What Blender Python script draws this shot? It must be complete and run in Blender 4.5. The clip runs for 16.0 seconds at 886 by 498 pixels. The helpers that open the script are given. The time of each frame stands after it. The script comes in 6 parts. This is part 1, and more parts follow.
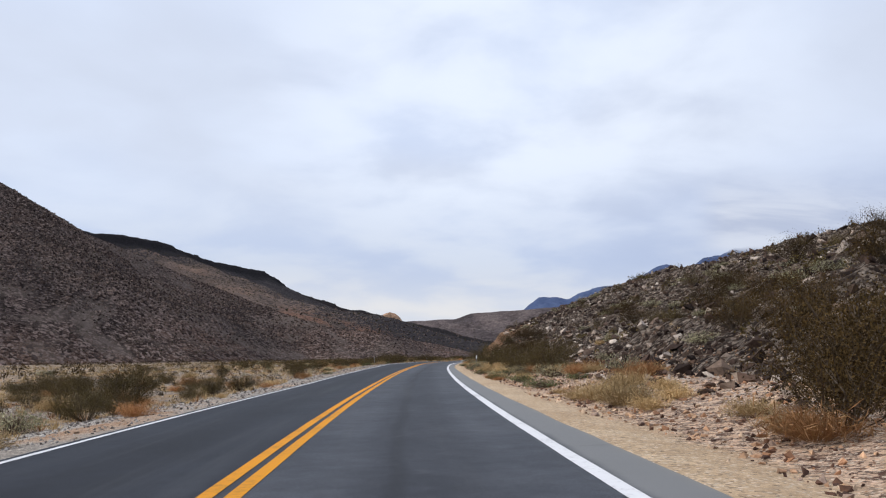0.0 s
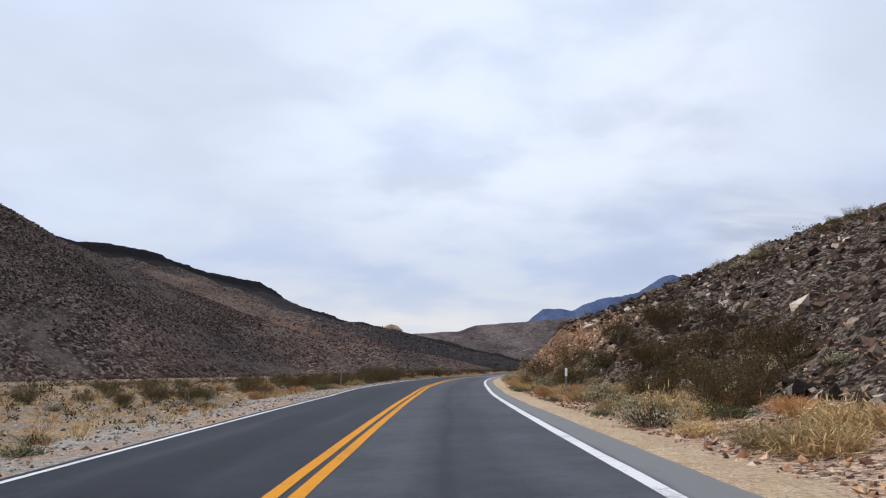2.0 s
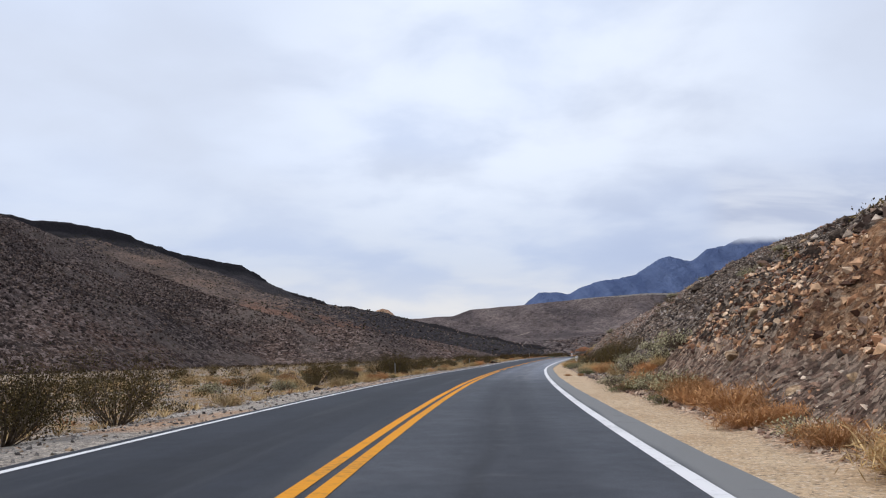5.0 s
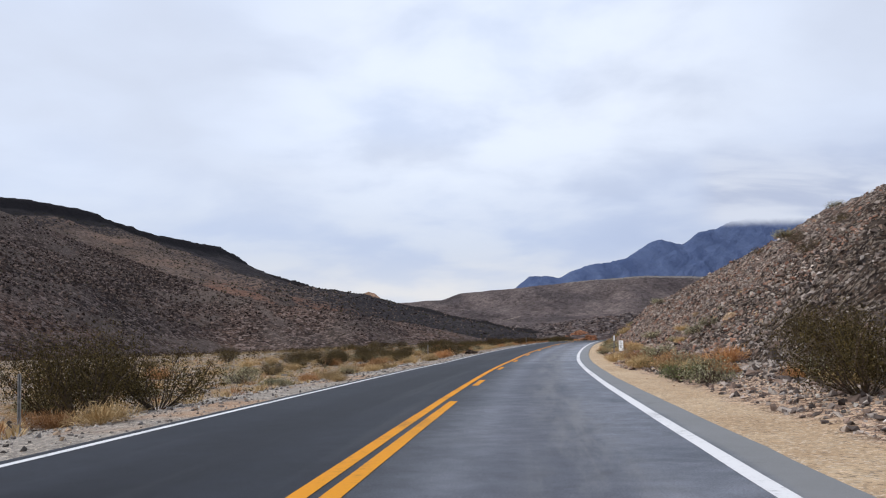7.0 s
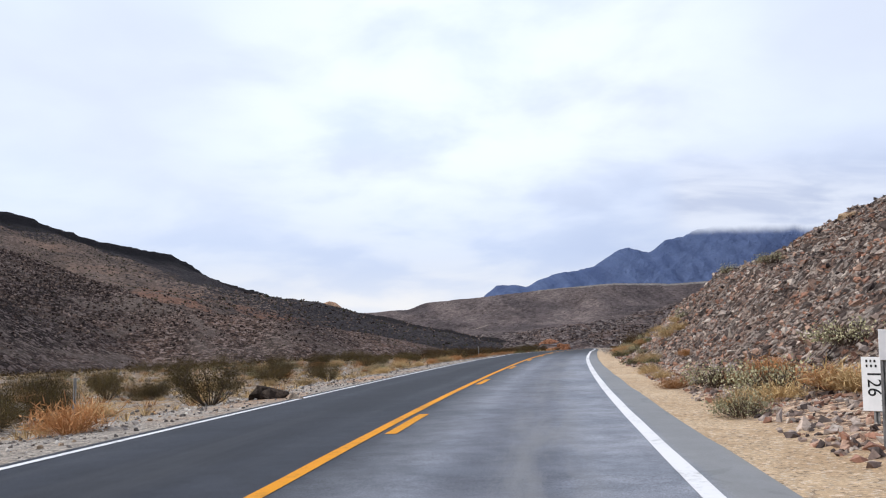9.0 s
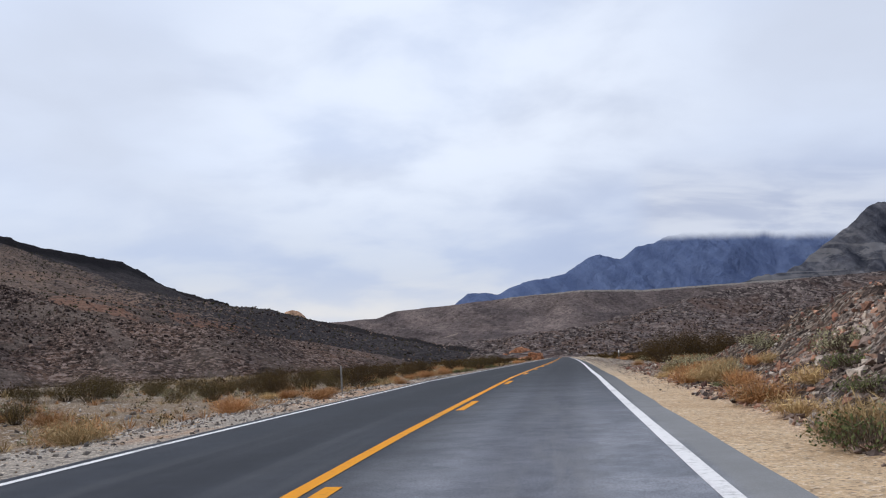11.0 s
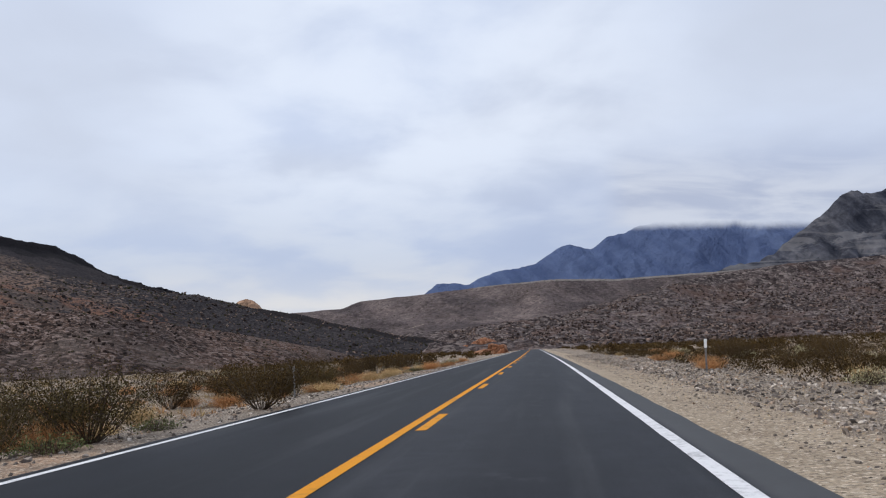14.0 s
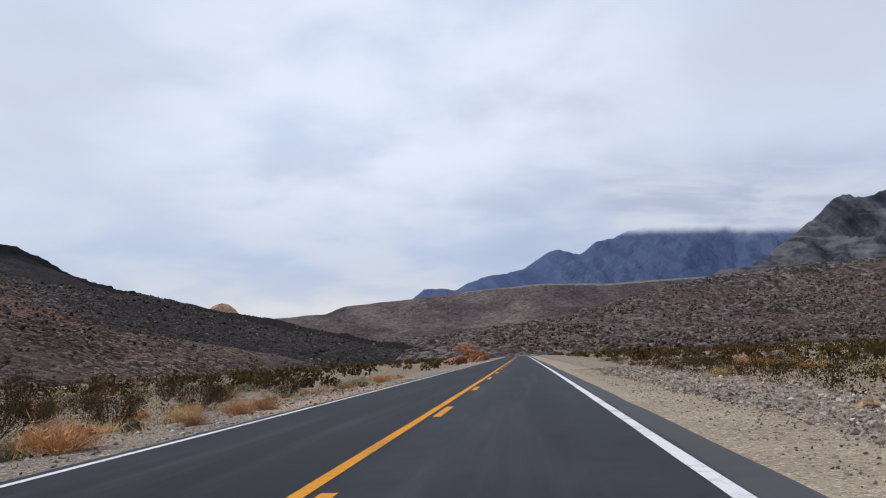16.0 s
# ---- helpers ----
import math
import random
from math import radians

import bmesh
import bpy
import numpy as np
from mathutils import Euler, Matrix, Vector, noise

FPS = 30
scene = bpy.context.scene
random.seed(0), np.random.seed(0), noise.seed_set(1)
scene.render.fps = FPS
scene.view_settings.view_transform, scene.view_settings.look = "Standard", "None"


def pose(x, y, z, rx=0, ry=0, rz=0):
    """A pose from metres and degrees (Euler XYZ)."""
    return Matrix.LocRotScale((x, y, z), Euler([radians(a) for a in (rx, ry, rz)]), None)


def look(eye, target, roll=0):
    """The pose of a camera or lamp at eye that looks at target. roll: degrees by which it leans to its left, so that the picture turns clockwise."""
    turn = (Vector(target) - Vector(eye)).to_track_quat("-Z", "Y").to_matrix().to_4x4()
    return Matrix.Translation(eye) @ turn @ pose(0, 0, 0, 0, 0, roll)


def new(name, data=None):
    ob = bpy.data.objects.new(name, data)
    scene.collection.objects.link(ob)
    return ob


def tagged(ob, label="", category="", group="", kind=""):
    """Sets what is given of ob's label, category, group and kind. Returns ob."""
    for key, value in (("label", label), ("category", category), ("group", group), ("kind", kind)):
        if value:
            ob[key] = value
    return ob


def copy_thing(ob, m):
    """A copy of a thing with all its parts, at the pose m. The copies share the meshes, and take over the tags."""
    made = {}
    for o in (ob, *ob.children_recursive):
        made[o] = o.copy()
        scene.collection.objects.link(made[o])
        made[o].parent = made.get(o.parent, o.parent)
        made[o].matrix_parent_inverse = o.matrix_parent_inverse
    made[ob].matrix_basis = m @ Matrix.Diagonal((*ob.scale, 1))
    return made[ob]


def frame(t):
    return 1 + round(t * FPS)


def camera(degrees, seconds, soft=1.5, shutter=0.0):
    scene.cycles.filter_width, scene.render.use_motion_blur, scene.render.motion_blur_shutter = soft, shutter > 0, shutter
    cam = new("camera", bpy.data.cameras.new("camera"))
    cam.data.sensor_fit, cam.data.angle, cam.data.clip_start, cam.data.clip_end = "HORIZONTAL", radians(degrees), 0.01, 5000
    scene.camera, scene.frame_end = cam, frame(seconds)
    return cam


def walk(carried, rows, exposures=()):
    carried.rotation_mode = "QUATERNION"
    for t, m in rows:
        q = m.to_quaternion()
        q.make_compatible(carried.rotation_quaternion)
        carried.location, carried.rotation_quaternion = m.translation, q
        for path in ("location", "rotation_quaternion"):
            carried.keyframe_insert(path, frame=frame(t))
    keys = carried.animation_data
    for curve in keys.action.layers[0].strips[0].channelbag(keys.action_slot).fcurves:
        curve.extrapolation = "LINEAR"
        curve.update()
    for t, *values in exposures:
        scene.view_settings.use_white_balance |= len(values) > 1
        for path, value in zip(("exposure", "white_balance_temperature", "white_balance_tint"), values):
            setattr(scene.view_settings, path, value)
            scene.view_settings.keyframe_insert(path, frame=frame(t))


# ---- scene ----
cam = camera(54.41, 16.0, 1.15, 0.0)
# seconds, eye (m), turn (degrees)
ROWS = [
    (0, -0.634, 0.107, 1.719, 97.14, -0.495, -0.035),
    (0.5, -1.229, 12.893, 1.747, 96.808, -0.547, 0.073),
    (1, -1.684, 25.629, 1.762, 97.137, -0.495, 0.102),
    (1.5, -2.027, 38.28, 1.808, 97.126, -0.45, 0.119),
    (2, -2.157, 50.918, 1.811, 98.004, -0.14, 0.153),
    (2.5, -2.217, 63.577, 1.86, 98.315, 0.124, 0.155),
    (3, -2.148, 76.117, 1.911, 98.017, 0.273, 0.142),
    (3.5, -1.974, 88.454, 1.94, 97.703, 0.441, 0.106),
    (4, -1.659, 100.377, 1.971, 97.412, 0.619, 0.051),
    (6.5, 1.963, 160.359, 2.112, 96.454, 0.594, -0.553),
    (7, 3.253, 172.131, 2.062, 96.055, 0.801, -0.777),
    (7.5, 4.649, 183.742, 2.055, 95.667, 0.959, -1.217),
    (8, 6.136, 195.122, 2.036, 94.849, 1.019, -1.463),
    (8.5, 7.876, 206.417, 2.072, 94.537, 1.122, -1.936),
    (9, 9.698, 217.656, 2.108, 96.694, 1.349, -2.876),
    (11.5, 20.575, 273.863, 2.683, 97.232, 1.982, -5.056),
    (12, 23.055, 285.093, 2.772, 97.193, 2.034, -5.544),
    (12.5, 25.599, 296.349, 2.802, 97.204, 2.091, -6.026),
    (13, 28.207, 307.646, 2.813, 97.181, 2.119, -6.234),
    (13.5, 30.855, 318.944, 2.844, 96.918, 2.111, -6.457),
    (14, 33.465, 330.191, 2.835, 96.593, 2.04, -6.651),
    (14.5, 36.068, 341.404, 2.815, 96.92, 2.086, -6.855),
    (15, 38.647, 352.62, 2.804, 96.923, 2.078, -7.028),
    (15.5, 41.217, 363.846, 2.798, 96.956, 2.049, -7.221),
    (16, 43.831, 375.074, 2.792, 96.97, 2.08, -7.417),
]
walk(cam, [(t, pose(x, y, z, rx, ry, rz)) for t, x, y, z, rx, ry, rz in ROWS], [(0.0, 0.15), (4.2, 0.15), (6.5, 0.15), (7.2, 0.18), (8.0, 0.30), (8.5, 0.37), (9.0, 0.36), (9.8, 0.30), (11.3, 0.08), (12.5, 0.03), (16.0, 0.03)])

# ---- sky and sun ----
SUN_AZ, SUN_EL = -98.0, 42.0          # degrees right of +y, degrees up
world = bpy.data.worlds.new("overcast_sky")
scene.world = world
world.use_nodes = True


class Nodes:
    """Short hand for a node tree."""

    def __init__(self, tree):
        self.tree = tree
        tree.nodes.clear()

    def add(self, kind, **given):
        n = self.tree.nodes.new(kind)
        for key, value in given.items():
            if key in n.inputs:
                n.inputs[key].default_value = value
            else:
                setattr(n, key, value)
        return n

    def wire(self, a, b):
        self.tree.links.new(a, b)

    def put(self, socket, value):
        if hasattr(value, "links"):
            self.wire(value, socket)
        else:
            socket.default_value = value

    def maths(self, op, a, b=0.0, c=0.0, clamp=False):
        n = self.tree.nodes.new("ShaderNodeMath")
        n.operation, n.use_clamp = op, clamp
        for k, v in enumerate((a, b, c)):
            self.put(n.inputs[k], v)
        return n.outputs[0]

    def ranged(self, value, a, b, c=0.0, d=1.0, smooth=True):
        n = self.tree.nodes.new("ShaderNodeMapRange")
        n.interpolation_type = "SMOOTHSTEP" if smooth else "LINEAR"
        for k, v in enumerate((value, a, b, c, d)):
            self.put(n.inputs[k], v)
        return n.outputs[0]

    def mix(self, fac, a, b, blend="MIX"):
        n = self.tree.nodes.new("ShaderNodeMix")
        n.data_type, n.blend_type = "RGBA", blend
        for k, v in zip((0, 6, 7), (fac, a, b)):
            if not hasattr(v, "links") and k and len(v) == 3:
                v = (*v, 1.0)
            self.put(n.inputs[k], v)
        return n.outputs[2]

    def noise(self, vector, scale, detail=4.0, rough=0.55, distort=0.0):
        n = self.tree.nodes.new("ShaderNodeTexNoise")
        if vector is not None:
            self.wire(vector, n.inputs["Vector"])
        for key, v in (("Scale", scale), ("Detail", detail), ("Roughness", rough), ("Distortion", distort)):
            n.inputs[key].default_value = v
        return n.outputs[0]

    def voronoi(self, vector, scale, feature="F1", out=0):
        n = self.tree.nodes.new("ShaderNodeTexVoronoi")
        n.feature = feature
        if vector is not None:
            self.wire(vector, n.inputs["Vector"])
        n.inputs["Scale"].default_value = scale
        return n.outputs[out]


def srgb(r, g, b):
    """Linear colour of a display colour 0 to 255."""
    return tuple(((c / 255 + 0.055) / 1.055) ** 2.4 if c > 10 else c / 255 / 12.92 for c in (r, g, b))


def build_sky():
    k = Nodes(world.node_tree)
    out = k.add("ShaderNodeOutputWorld")
    back = k.add("ShaderNodeBackground")
    k.wire(back.outputs[0], out.inputs[0])
    co = k.add("ShaderNodeTexCoord").outputs["Generated"]
    sep = k.add("ShaderNodeSeparateXYZ")
    k.wire(co, sep.inputs[0])
    x, y, z = sep.outputs
    up = k.maths("MAXIMUM", z, 0.0)
    # flat cloud deck seen in perspective
    over = k.maths("ADD", up, 0.22)
    flat = k.add("ShaderNodeCombineXYZ")
    k.wire(k.maths("DIVIDE", x, over), flat.inputs[0])
    k.wire(k.maths("DIVIDE", y, over), flat.inputs[1])
    big = k.noise(flat.outputs[0], 1.0, 3.0, 0.5, 0.2)
    mid = k.noise(flat.outputs[0], 2.6, 5.0, 0.5, 0.2)
    blue = k.noise(flat.outputs[0], 0.9, 2.0, 0.5)
    sky = k.add("ShaderNodeTexSky", sky_type="NISHITA", sun_disc=False)
    sky.sun_elevation, sky.sun_rotation = radians(SUN_EL), radians(SUN_AZ)
    clear = k.mix(1.0, sky.outputs[0], (0.10, 0.10, 0.10), "MULTIPLY")
    grey = k.mix(k.ranged(blue, 0.42, 0.62), srgb(208, 213, 226), srgb(205, 214, 234))
    deck = k.mix(k.ranged(k.maths("ADD", k.maths("MULTIPLY", big, 0.55), k.maths("MULTIPLY", mid, 0.45)), 0.30, 0.74), grey, srgb(224, 231, 246))
    # a brighter patch of cloud low ahead; the sun lamp stands to the left
    sx, sy, sz = math.sin(radians(5.6)) * math.cos(radians(17)), math.cos(radians(5.6)) * math.cos(radians(17)), math.sin(radians(17))
    dot = k.maths("ADD", k.maths("ADD", k.maths("MULTIPLY", x, sx), k.maths("MULTIPLY", y, sy)), k.maths("MULTIPLY", z, sz))
    near = k.maths("MULTIPLY", k.ranged(dot, 0.93, 1.0), k.ranged(mid, 0.30, 0.60))
    deck = k.mix(k.maths("MULTIPLY", near, 0.62), deck, srgb(243, 247, 255))
    # paler, creamy air low over the horizon, blue-grey above it
    low = k.ranged(up, 0.06, 0.24)
    bluish = k.mix(k.ranged(mid, 0.35, 0.65), srgb(186, 196, 219), srgb(205, 210, 222))
    deck = k.mix(low, bluish, deck)
    heavy = k.maths("MULTIPLY", k.ranged(x, 0.02, 0.46), k.maths("MULTIPLY", k.ranged(up, 0.02, 0.07), k.ranged(up, 0.11, 0.27, 1.0, 0.0)))
    deck = k.mix(k.maths("MULTIPLY", heavy, k.ranged(mid, 0.15, 0.6, 0.95, 0.55)), deck, srgb(166, 177, 206))
    cream = k.mix(k.ranged(mid, 0.3, 0.7), srgb(212, 214, 222), srgb(230, 225, 222))
    deck = k.mix(k.ranged(up, 0.035, 0.115), cream, deck)
    whole = k.mix(1.0, k.mix(0.93, clear, deck), (0.965, 1.0, 1.045), "MULTIPLY")
    k.wire(whole, back.inputs["Color"])
    back.inputs["Strength"].default_value = 1.0


build_sky()
sun = new("sun", bpy.data.lights.new("sun", "SUN"))
sun.data.energy, sun.data.angle, sun.data.color = 2.3, radians(10), (1.0, 0.94, 0.86)
sun.matrix_world = look((300 * math.sin(radians(SUN_AZ)), 300 * math.cos(radians(SUN_AZ)), 300 * math.tan(radians(SUN_EL))), (0, 0, 0))



# ---- materials ----
def material(name, rough=0.9):
    m = bpy.data.materials.new(name)
    m.use_nodes = True
    k = Nodes(m.node_tree)
    out = k.add("ShaderNodeOutputMaterial")
    shader = k.add("ShaderNodeBsdfPrincipled", Roughness=rough)
    shader.inputs["Specular IOR Level"].default_value = 0.06
    k.wire(shader.outputs[0], out.inputs[0])
    return m, k, shader


def bumped(k, shader, height, strength, distance):
    b = k.add("ShaderNodeBump", Strength=strength, Distance=distance)
    k.wire(height, b.inputs["Height"])
    k.wire(b.outputs[0], shader.inputs["Normal"])


def place_of(k):
    return k.add("ShaderNodeNewGeometry").outputs["Position"]


def attr(k, name):
    return k.add("ShaderNodeAttribute", attribute_name=name).outputs["Fac"]


def shards(k, p, scale, warp=0.45):
    """Angular broken pieces: three random tones for each, and the distance to its edge."""
    n = k.add("ShaderNodeTexNoise")
    k.wire(p, n.inputs["Vector"])
    n.inputs["Scale"].default_value, n.inputs["Detail"].default_value = scale * 1.3, 3.0
    move = k.add("ShaderNodeVectorMath", operation="MULTIPLY_ADD")
    k.wire(n.outputs[1], move.inputs[0])
    move.inputs[1].default_value = (warp / scale * 2, warp / scale * 2, warp / scale * 2)
    k.wire(p, move.inputs[2])
    tone = k.add("ShaderNodeSeparateColor")
    k.wire(k.voronoi(move.outputs[0], scale, "F1", 1), tone.inputs[0])
    edge = k.voronoi(move.outputs[0], scale, "DISTANCE_TO_EDGE")
    return tone.outputs, edge


def downhill(k, p, scale):
    """Streaks that run down a mountainside."""
    sep = k.add("ShaderNodeSeparateXYZ")
    k.wire(p, sep.inputs[0])
    com = k.add("ShaderNodeCombineXYZ")
    k.wire(k.maths("ADD", sep.outputs[0], k.maths("MULTIPLY", sep.outputs[2], 0.75)), com.inputs[0])
    k.wire(k.maths("MULTIPLY", sep.outputs[1], 0.25), com.inputs[1])
    k.wire(k.maths("MULTIPLY", sep.outputs[2], 0.30), com.inputs[2])
    return k.noise(com.outputs[0], scale, 7.0, 0.62, 0.5)


def stony(name, dark, mid, pale, coarse, fine, cap=None, stripes=None, speck=0.5, bump=0.6, bump_size=1.0, strata=None, cells=True, east=None, gully=None, foot=None, gritty=1.0):
    """Broken desert rock: patches, stones and specks. cap: colour where the mesh's 'cap' attribute says basalt."""
    m, k, s = material(name, 0.95)
    p = place_of(k)
    patch = k.noise(p, coarse, 5.0, 0.6, 0.4)
    grain = k.noise(p, fine, 6.0, 0.7)
    c = k.mix(k.ranged(patch, 0.36, 0.64), dark, mid)
    if east:
        sep = k.add("ShaderNodeSeparateXYZ")
        k.wire(p, sep.inputs[0])
        side = k.maths("ADD", sep.outputs[0], k.maths("MULTIPLY", k.maths("SUBTRACT", patch, 0.5), 140.0))
        c = k.mix(k.ranged(side, east[0], east[1]), c, k.mix(k.ranged(patch, 0.36, 0.64), east[2], east[3]))
    if foot:
        sep = k.add("ShaderNodeSeparateXYZ")
        k.wire(p, sep.inputs[0])
        level = k.maths("ADD", sep.outputs[2], k.maths("MULTIPLY", k.maths("SUBTRACT", patch, 0.5), -40.0))
        c = k.mix(k.ranged(level, foot[0], foot[1], 1.0, 0.0), c, k.mix(k.ranged(patch, 0.4, 0.62), foot[2], foot[3]))
    if cells:
        tones, edge = shards(k, p, fine * 0.9)
        tones2, edge2 = shards(k, p, fine * 2.1)
        edge = k.maths("ADD", k.ranged(edge, 0.0, 0.25), k.maths("MULTIPLY", tones[2], 0.6))
        c = k.mix(k.maths("MULTIPLY", k.ranged(tones2[0], 0.6, 0.8), speck * 0.8), c, pale)
        c = k.mix(k.maths("MULTIPLY", k.ranged(tones2[1], 0.6, 0.8), speck * 0.8), c, tuple(v * 0.45 for v in dark))
    else:
        tone = k.add("ShaderNodeSeparateColor")
        soft = k.add("ShaderNodeTexNoise")
        k.wire(p, soft.inputs["Vector"])
        soft.inputs["Scale"].default_value, soft.inputs["Detail"].default_value = fine * 0.5, 6.0
        stretch = k.mix(1.0, soft.outputs[1], (1.6, 1.6, 1.6), "MULTIPLY")
        k.wire(stretch, tone.inputs[0])
        edge = patch
        tones = tone.outputs
    c = k.mix(k.maths("MULTIPLY", k.ranged(tones[0], 0.66, 0.86), speck), c, pale)
    c = k.mix(k.maths("MULTIPLY", k.ranged(tones[1], 0.62, 0.86), speck), c, tuple(v * 0.35 for v in dark))
    # streaks multiply the colour to suggest shaded gullies and lit ridges
    if gully:
        run = downhill(k, p, gully[0])
        c = k.mix(1.0, c, k.mix(k.ranged(run, 0.36, 0.64), gully[1], gully[2]), "MULTIPLY")
    c = k.mix(1.0, c, k.mix(k.ranged(grain, 0.25, 0.75), tuple(1 - 0.45 * gritty for _ in range(3)), (1 + 0.35 * gritty, 1 + 0.33 * gritty, 1 + 0.3 * gritty)), "MULTIPLY")
    if stripes:
        st = k.noise(p, coarse * 1.7, 3.0, 0.5, 1.5)
        c = k.mix(k.maths("MULTIPLY", k.ranged(st, 0.48, 0.74), 0.8), c, stripes)
    if strata:
        lay = k.add("ShaderNodeMapping")
        k.wire(p, lay.inputs[0])
        lay.inputs["Rotation"].default_value = (radians(18), radians(-34), 0)
        lay.inputs["Scale"].default_value = (0.003, 0.003, 0.017)
        band = k.noise(lay.outputs[0], 1.0, 6.0, 0.65, 1.6)
        c = k.mix(k.maths("MULTIPLY", k.ranged(band, 0.50, 0.57), 0.5), c, strata)
    if cap:
        c = k.mix(k.maths("MULTIPLY", k.ranged(k.maths("ADD", attr(k, "rust"), k.maths("MULTIPLY", k.maths("SUBTRACT", grain, 0.5), 0.7)), 0.35, 0.9), 0.6), c, k.mix(k.ranged(tones[2], 0.3, 0.7), (0.165, 0.078, 0.050), (0.25, 0.14, 0.095)))
        loose = k.maths("ADD", attr(k, "talus"), k.maths("MULTIPLY", k.maths("SUBTRACT", k.maths("ADD", k.maths("MULTIPLY", tones[2], 0.55), k.maths("MULTIPLY", tones2[2], 0.45)), 0.5), 1.1))
        c = k.mix(k.ranged(loose, 0.45, 0.6), c, k.mix(k.ranged(tones2[0], 0.5, 0.9), cap, (0.060, 0.052, 0.053)))
        rim = k.maths("ADD", attr(k, "cap"), k.maths("MULTIPLY", k.maths("SUBTRACT", grain, 0.5), 0.8))
        c = k.mix(k.ranged(rim, 0.46, 0.56), c, k.mix(k.ranged(grain, 0.3, 0.7), tuple(v * 0.55 for v in cap), cap))
    k.wire(c, s.inputs["Base Color"])
    h = k.maths("ADD", k.maths("MULTIPLY", grain, 0.7), k.maths("MULTIPLY", edge, 0.5))
    bumped(k, s, h, bump, bump_size)
    return m


def plain(name, c1, c2, scale, rough=0.9, bump=0.0, per_object=0.0):
    m, k, s = material(name, rough)
    p = place_of(k)
    n = k.noise(p, scale, 5.0, 0.6)
    c = k.mix(k.ranged(n, 0.3, 0.7), c1, c2)
    if per_object:
        r = k.add("ShaderNodeObjectInfo").outputs["Random"]
        c = k.mix(1.0, c, k.mix(r, (1 - per_object,) * 3, (1 + per_object,) * 3), "MULTIPLY")
    k.wire(c, s.inputs["Base Color"])
    if bump:
        bumped(k, s, n, bump, 0.02)
    return m


def leafy(name, c1, c2, vary=0.3):
    """Leaves or blades: each one its own tone, each plant its own."""
    m, k, s = material(name, 0.75)
    isl = k.add("ShaderNodeNewGeometry").outputs["Random Per Island"]
    r = k.add("ShaderNodeObjectInfo").outputs["Random"]
    c = k.mix(isl, c1, c2)
    c = k.mix(1.0, c, k.mix(r, (1 - vary,) * 3, (1 + vary, 1 + vary * 0.9, 1 + vary * 0.7)), "MULTIPLY")
    k.wire(c, s.inputs["Base Color"])
    return m


def chips(name, colours, vary=0.35):
    """Broken stones: each piece takes one of the given colours."""
    m, k, s = material(name, 0.95)
    isl = k.add("ShaderNodeNewGeometry").outputs["Random Per Island"]
    ramp = k.add("ShaderNodeValToRGB")
    ramp.color_ramp.interpolation = "CONSTANT"
    while len(ramp.color_ramp.elements) < len(colours):
        ramp.color_ramp.elements.new(0.5)
    for n, (e, c) in enumerate(zip(ramp.color_ramp.elements, colours)):
        e.position, e.color = n / len(colours), (*c, 1.0)
    k.wire(isl, ramp.inputs[0])
    p = place_of(k)
    n1, n2 = k.noise(p, 9.0, 4.0, 0.7), k.noise(p, 0.25, 4.0, 0.6)
    c = k.mix(1.0, ramp.outputs[0], k.mix(k.ranged(n1, 0.25, 0.75), (1 - vary,) * 3, (1 + vary,) * 3), "MULTIPLY")
    c = k.mix(1.0, c, k.mix(k.ranged(n2, 0.3, 0.7), (0.75, 0.74, 0.73), (1.22, 1.2, 1.18)), "MULTIPLY")
    k.wire(c, s.inputs["Base Color"])
    bumped(k, s, n1, 0.5, 0.03)
    return m


